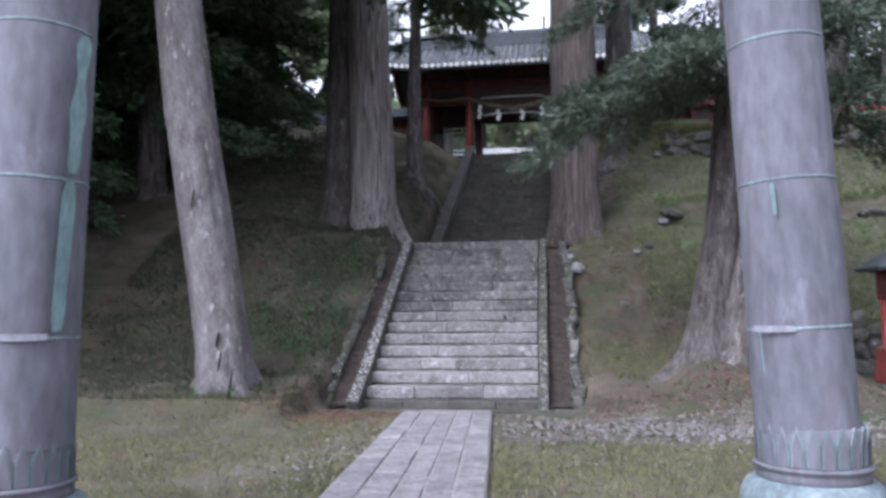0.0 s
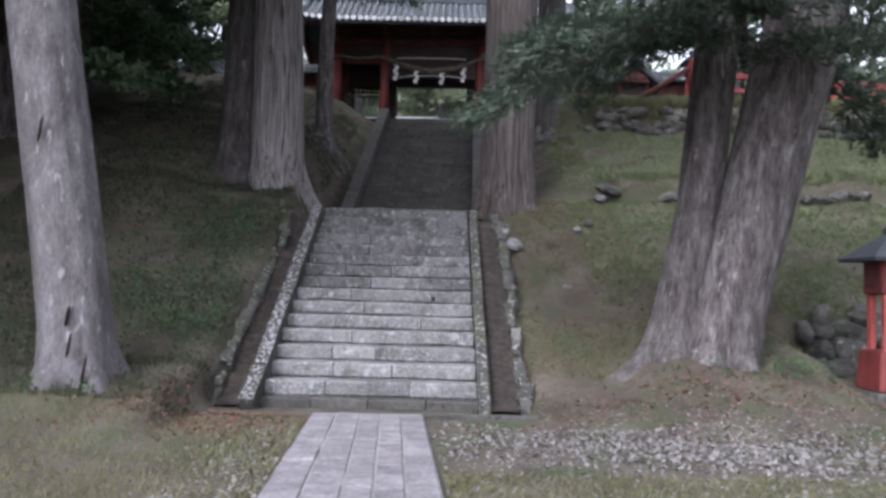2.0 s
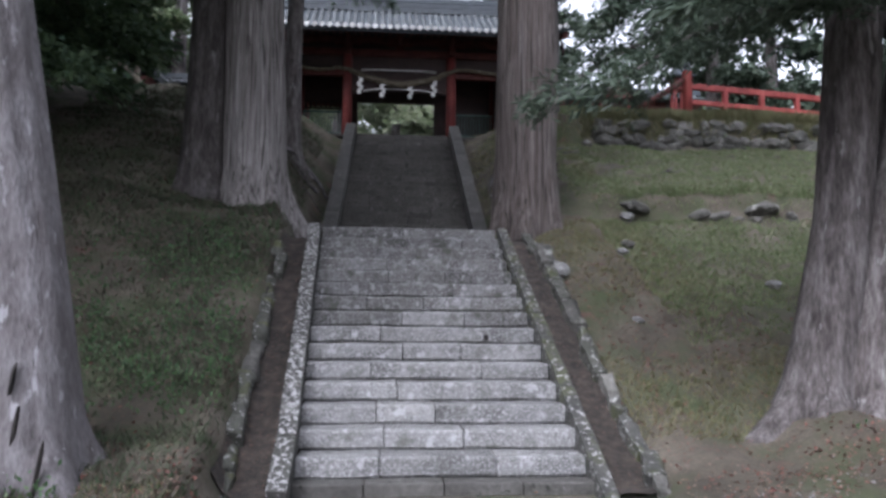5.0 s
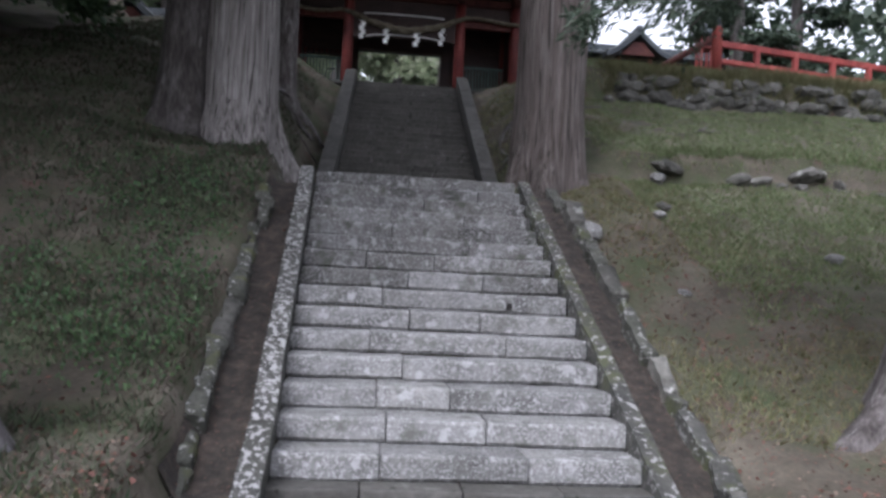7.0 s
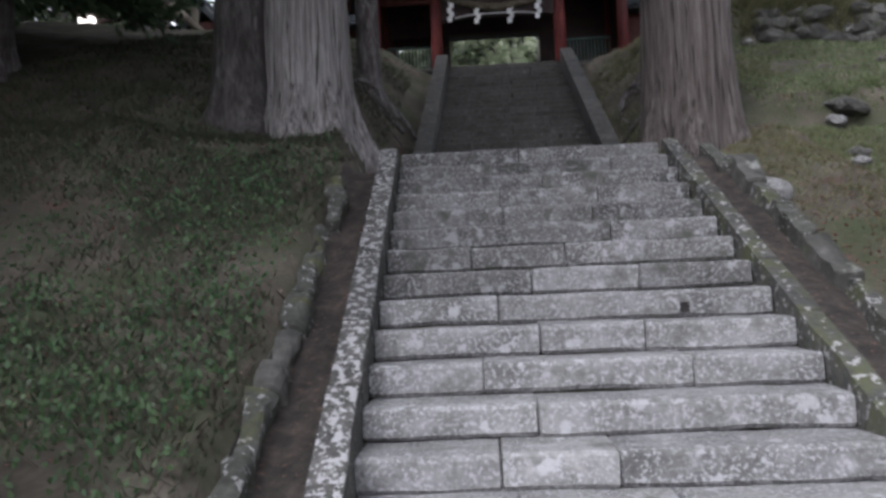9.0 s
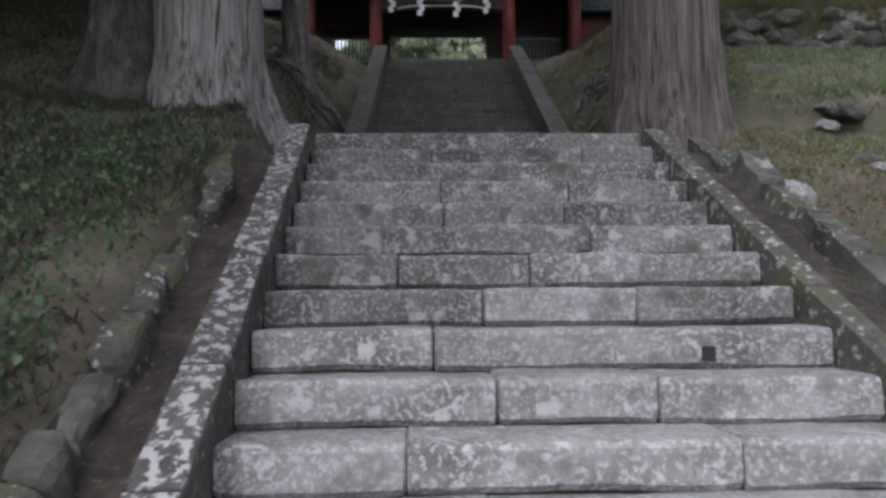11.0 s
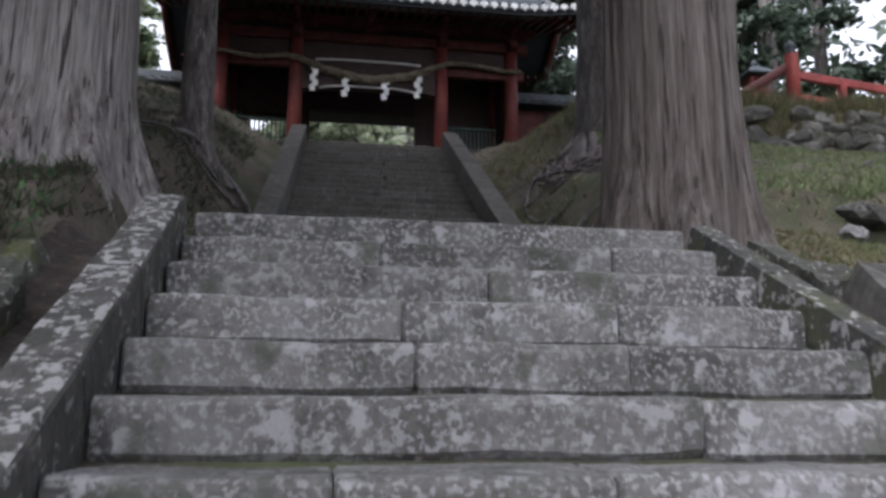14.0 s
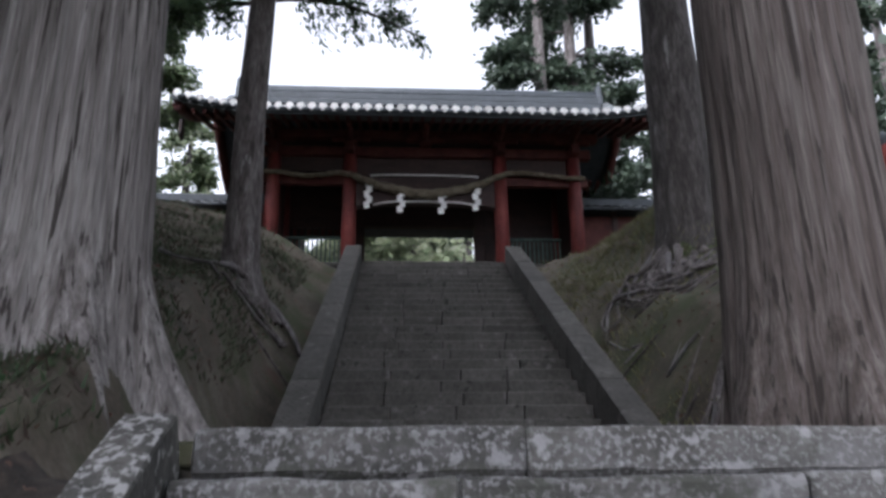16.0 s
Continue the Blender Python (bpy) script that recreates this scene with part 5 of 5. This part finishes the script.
def build_far_hall():
    h = thing("far_hall", "pale-roofed hall far behind the gate", "hall", at=(0.3, 29, 7.9))
    part_mesh("wall", box_mesh("wall", 9, 4, 1.9, DULLRED, 0.05), h, pose(0, 2, -0.6))
    me = mesh_from("roof", [(-5, -1.0, 1.2), (5, -1.0, 1.2), (5, 2, 2.6), (-5, 2, 2.6), (-5, 5, 1.2), (5, 5, 1.2), (-5, -1.0, 1.05), (5, -1.0, 1.05), (5, 5, 1.05), (-5, 5, 1.05)],
                   [(0, 1, 2, 3), (3, 2, 5, 4), (0, 6, 7, 1), (4, 5, 8, 9), (6, 9, 8, 7), (0, 3, 4, 9, 6), (1, 7, 8, 5, 2)], PALE)
    roof = part_mesh("roof", me, h, None, "pale grey metal roof")
    for k in range(14):
        part_mesh("roof_seam", tube_mesh("roof_seam", [(-4.8 + k * 0.74, -1.0, 1.22), (-4.8 + k * 0.74, 2, 2.62)], [0.03, 0.03], PALE, 5), roof)


PALE = material("pale_metal_roof", [(0.62, 0.63, 0.65), (0.75, 0.76, 0.78)], 1, rough=0.4, bump=0.02)
build_railing()
build_small_shrine(7.1, 18.0, 8.72, 0.85, "small red shrine with a curved tiled roof on the terrace")
build_small_shrine(-7.75, 17.6, 8.3, 0.98, "small dark shrine with a curved roof behind the bank")
build_left_timber()
build_red_lantern(6.27, 0.16, ground_z(6.27, 0.16), 1.0, "red wooden standing lantern with a dark roof on grass")
build_red_lantern(8.85, 16.5, 7.6, 0.95, "small red lantern with a dark roof behind the railing")
build_far_hall()


# ---- grass, weeds, fallen leaves, gravel ----
def blades(name, label, n, x0, x1, y0, y1, height, mat, seed, keep, lean=0.5, wide=0.006):
    """Short grass: one bent blade each, thinned by a patch pattern."""
    rng = np.random.default_rng(seed)
    x, y = rng.uniform(x0, x1, n), rng.uniform(y0, y1, n)
    patch = np.array([noise.noise((a * 0.55, b * 0.55, seed)) + 0.5 * noise.noise((a * 2.1, b * 2.1, seed)) for a, b in zip(x, y)])
    ok = (patch + rng.normal(0, 0.22, n) > keep) & clear(x, y)
    x, y = x[ok], y[ok]
    n = len(x)
    z = ground(x, y) + np.array([noise.noise((a * 0.9, b * 0.9, 0.3)) * 0.06 + noise.noise((a * 3.1, b * 3.1, 1.3)) * 0.03 for a, b in zip(x, y)]) * np.where(y < -1.5, 0.4, np.where((y > 5.5) | (x > 2), 2.3, 1.0)) - 0.012
    P = np.stack([x, y, z], 1)
    a = rng.uniform(0, 2 * math.pi, n)
    S = np.stack([np.cos(a), np.sin(a), np.zeros(n)], 1) * (wide * rng.uniform(0.7, 1.6, n))[:, None]
    h = height * rng.uniform(0.5, 1.4, n)
    T = np.stack([rng.normal(0, lean, n) * h, rng.normal(0, lean, n) * h, h], 1)
    V = np.stack([P - S, P + S, P + T], 1).reshape(-1, 3)
    tagged(new(name, fast_mesh(name, V, np.arange(3 * n).reshape(-1, 3), mat)), label, "grass", kind="stuff")


def clear(x, y):
    """True where grass can grow: off the path, the stairs, the gutters and the walls."""
    path = (np.abs(x - (0.06 - 0.077 * (y + 0.76))) > 0.64) | (y > -0.7)
    stairs = (np.abs(x - axis_x(y)) > 1.92) | (y < -0.9)
    return path & stairs


def scatter(name, label, category, n, box4, size, mat, seed, centre=None, flat=0.35):
    """Small flat chips or leaves lying on the ground."""
    rng = np.random.default_rng(seed)
    if centre is None:
        x0, x1, y0, y1 = box4
        x, y = rng.uniform(x0, x1, n), rng.uniform(y0, y1, n)
    else:
        x, y = rng.normal(centre[0], centre[2], n), rng.normal(centre[1], centre[3], n)
    ok = clear(x, y) | (rng.random(n) < 0.06)
    x, y = x[ok], y[ok]
    n = len(x)
    z = ground(x, y) + np.array([noise.noise((a * 0.9, b * 0.9, 0.3)) * 0.06 + noise.noise((a * 3.1, b * 3.1, 1.3)) * 0.03 for a, b in zip(x, y)]) * np.where(y < -1.5, 0.4, np.where((y > 5.5) | (x > 2), 2.3, 1.0)) + 0.006
    P = np.stack([x, y, z], 1)
    a = rng.uniform(0, 2 * math.pi, n)
    s = size * rng.uniform(0.5, 1.5, n)
    U = np.stack([np.cos(a) * s, np.sin(a) * s, rng.normal(0, flat, n) * s], 1)
    W = np.stack([-np.sin(a) * s * 0.6, np.cos(a) * s * 0.6, rng.normal(0, flat, n) * s], 1)
    V = np.stack([P - U, P - W * 0.9, P + U, P + W], 1).reshape(-1, 3)
    V[:, 2] += 0.004
    tagged(new(name, fast_mesh(name, V, np.arange(4 * n).reshape(-1, 4), mat)), label, category, kind="stuff")


GRASS_DRY = leafy("dry_grass", [(0.112, 0.123, 0.056), (0.168, 0.162, 0.084), (0.213, 0.190, 0.112), (0.134, 0.146, 0.056)], rough=0.7)
GRASS_GREEN = leafy("green_grass", [(0.105, 0.15, 0.055), (0.14, 0.185, 0.08), (0.18, 0.205, 0.11), (0.19, 0.17, 0.115)], rough=0.7)
# Grass colours darkened for the tree shade on the left and upper banks.
GRASS_SHADED = leafy("shaded_grass", [(0.032, 0.054, 0.023), (0.049, 0.076, 0.035), (0.070, 0.059, 0.043), (0.062, 0.041, 0.035)], rough=0.7)
blades("lawn_grass", "thin yellowish-green grass on trodden ground", 110000, -8, 0.6, -9, -1.2, 0.045, GRASS_DRY, 21, -0.35)
blades("lawn_grass", "thin yellowish-green grass on trodden ground", 80000, 0.8, 8, -9, -3.4, 0.045, GRASS_DRY, 22, -0.3)
blades("bank_grass", "dark patchy grass on the shaded bank", 60000, -7, -1.8, -1.6, 5.6, 0.07, GRASS_SHADED, 23, -0.25, 0.7, 0.008)
blades("bank_grass", "sparse grass among earth on the bank", 26000, 1.9, 4.2, 0.3, 7.0, 0.055, GRASS_DRY, 24, 0.0, 0.7, 0.007)
blades("terrace_grass", "short green grass on the terraces", 170000, 3.2, 13, 2.3, 13.8, 0.06, GRASS_GREEN, 25, -0.38, 0.6, 0.011)
blades("terrace_grass", "short green grass below the low wall", 22000, 4.2, 12, -3, 2.4, 0.05, GRASS_DRY, 26, -0.1)
blades("upper_grass", "patchy grass on the upper banks", 60000, -7, -2.2, 5.4, 17.5, 0.07, GRASS_SHADED, 27, -0.25, 0.7, 0.01)
blades("upper_grass", "patchy grass on the upper banks", 26000, 1.5, 4.0, 8.5, 17.5, 0.08, GRASS_DRY, 28, -0.1, 0.7, 0.01)
blades("wall_top_grass", "long dry grass overhanging the stone wall", 22000, 4.4, 16, 11.78, 12.3, 0.2, GRASS_DRY, 29, -0.8, 0.9, 0.012)
blades("wall_top_grass", "long dry grass overhanging the terrace edge", 7000, 3.9, 16, 7.45, 7.9, 0.12, GRASS_GREEN, 30, -0.8, 0.9, 0.012)
scatter("gravel", "grey gravel chips spread beside the path", "gravel", 5000, (0.9, 9, -4.6, -0.6), 0.014, GRAVEL, 31)
scatter("gravel", "grey gravel chips gathered before the tree", "gravel", 6000, None, 0.019, GRAVEL, 32, (3.4, -2.3, 1.5, 0.55))
scatter("gravel", "grey gravel chips along the path edge", "gravel", 1200, None, 0.015, GRAVEL, 33, (-0.6, -3.6, 0.25, 1.2))
scatter("fallen_leaves", "reddish-brown fallen cedar needles and leaves", "fallen leaves", 2600, None, 0.02, LITTER, 34, (-1.5, -1.4, 0.6, 0.4))
scatter("fallen_leaves", "reddish-brown fallen leaves on the slope", "fallen leaves", 7000, (-7, 5, -2, 8), 0.018, LITTER, 35)
scatter("fallen_leaves", "reddish-brown fallen leaves below the tree", "fallen leaves", 3000, None, 0.018, LITTER, 36, (3.8, -0.7, 1.3, 0.35))


WEED = leafy("weed_leaves", [(0.038, 0.083, 0.033), (0.060, 0.120, 0.048), (0.090, 0.150, 0.060), (0.075, 0.090, 0.053)])

scatter("fallen_leaves", "brown twigs and leaves on the bank", "fallen leaves", 9000, (1.9, 4.2, 0, 7), 0.013, LITTER, 37)
scatter("fallen_leaves", "brown leaves on the upper bank", "fallen leaves", 1800, (-5.5, -2.0, 8, 17.5), 0.02, LITTER, 38)
scatter("fallen_leaves", "brown leaves on the upper bank", "fallen leaves", 1500, (1.4, 4.0, 8, 17.5), 0.02, LITTER, 39)


def build_weeds():
    rng = np.random.default_rng(41)
    c = []
    for k in range(480):
        y = rng.uniform(0.1, 5.0) if k % 3 else rng.uniform(0.1, 2.2)
        x = -2.05 - abs(rng.normal(0, 1.5))
        c.append((x, y, ground_z(x, y) + 0.05))
    for k in range(30):
        x, y = 4.9 + rng.normal(0, 0.35), -0.1 + rng.normal(0, 0.25)
        c.append((x, y, ground_z(x, y) + 0.05))
    for k in range(12):
        x, y = -3.0 + rng.normal(0, 0.3), -1.55 + rng.normal(0, 0.08)
        c.append((x, y, ground_z(x, y) + 0.04))
    V, F = sprays(rng, c, [(0, 0, 0.9)] * len(c), 12, 0.05, 0.013, 0.06, 0.0)
    tagged(new("weeds", fast_mesh("weeds", V, F, WEED)), "low leafy green weeds at the gutter edge", "weeds", kind="stuff")


build_weeds()


def loose_rocks():
    rnd = random.Random(77)
    for x, y, r, mat in [(4.08, 7.3, 0.14, STONE), (2.74, 2.9, 0.07, STONE), (1.92, 3.95, 0.2, STONE), (5.15, 4.0, 0.1, STONE), (3.5, 5.6, 0.12, ROCK), (6.2, 1.9, 0.26, ROCK), (7.4, 1.7, 0.3, ROCK), (3.2, 4.9, 0.08, STONE)]:
        ob = thing("fieldstone", "half-buried pale lichened fieldstone on the slope", "stone", "stones on the slope", at=(x, y, ground_z(x, y) + r * 0.25), data=rock_mesh("fieldstone", r, rnd.random() * 40, mat, (1.3, 1, 0.7)))
        ob.rotation_euler = (0, 0, rnd.uniform(0, 3))
    tw = thing("fallen_branch", "small dark forked branch lying on the grass", "branch", at=(5.5, 8.9, ground_z(5.5, 8.9)))
    part_mesh("stem", tube_mesh("stem", [(-0.2, -0.05, 0.02), (0, 0, 0.12), (0.16, 0.04, 0.2)], [0.03, 0.03, 0.015], RUGGED, 6), tw)
    part_mesh("twig", tube_mesh("twig", [(0, 0, 0.1), (0.2, -0.02, 0.08), (0.3, 0, 0.15)], [0.02, 0.018, 0.01], RUGGED, 6), tw)


loose_rocks()
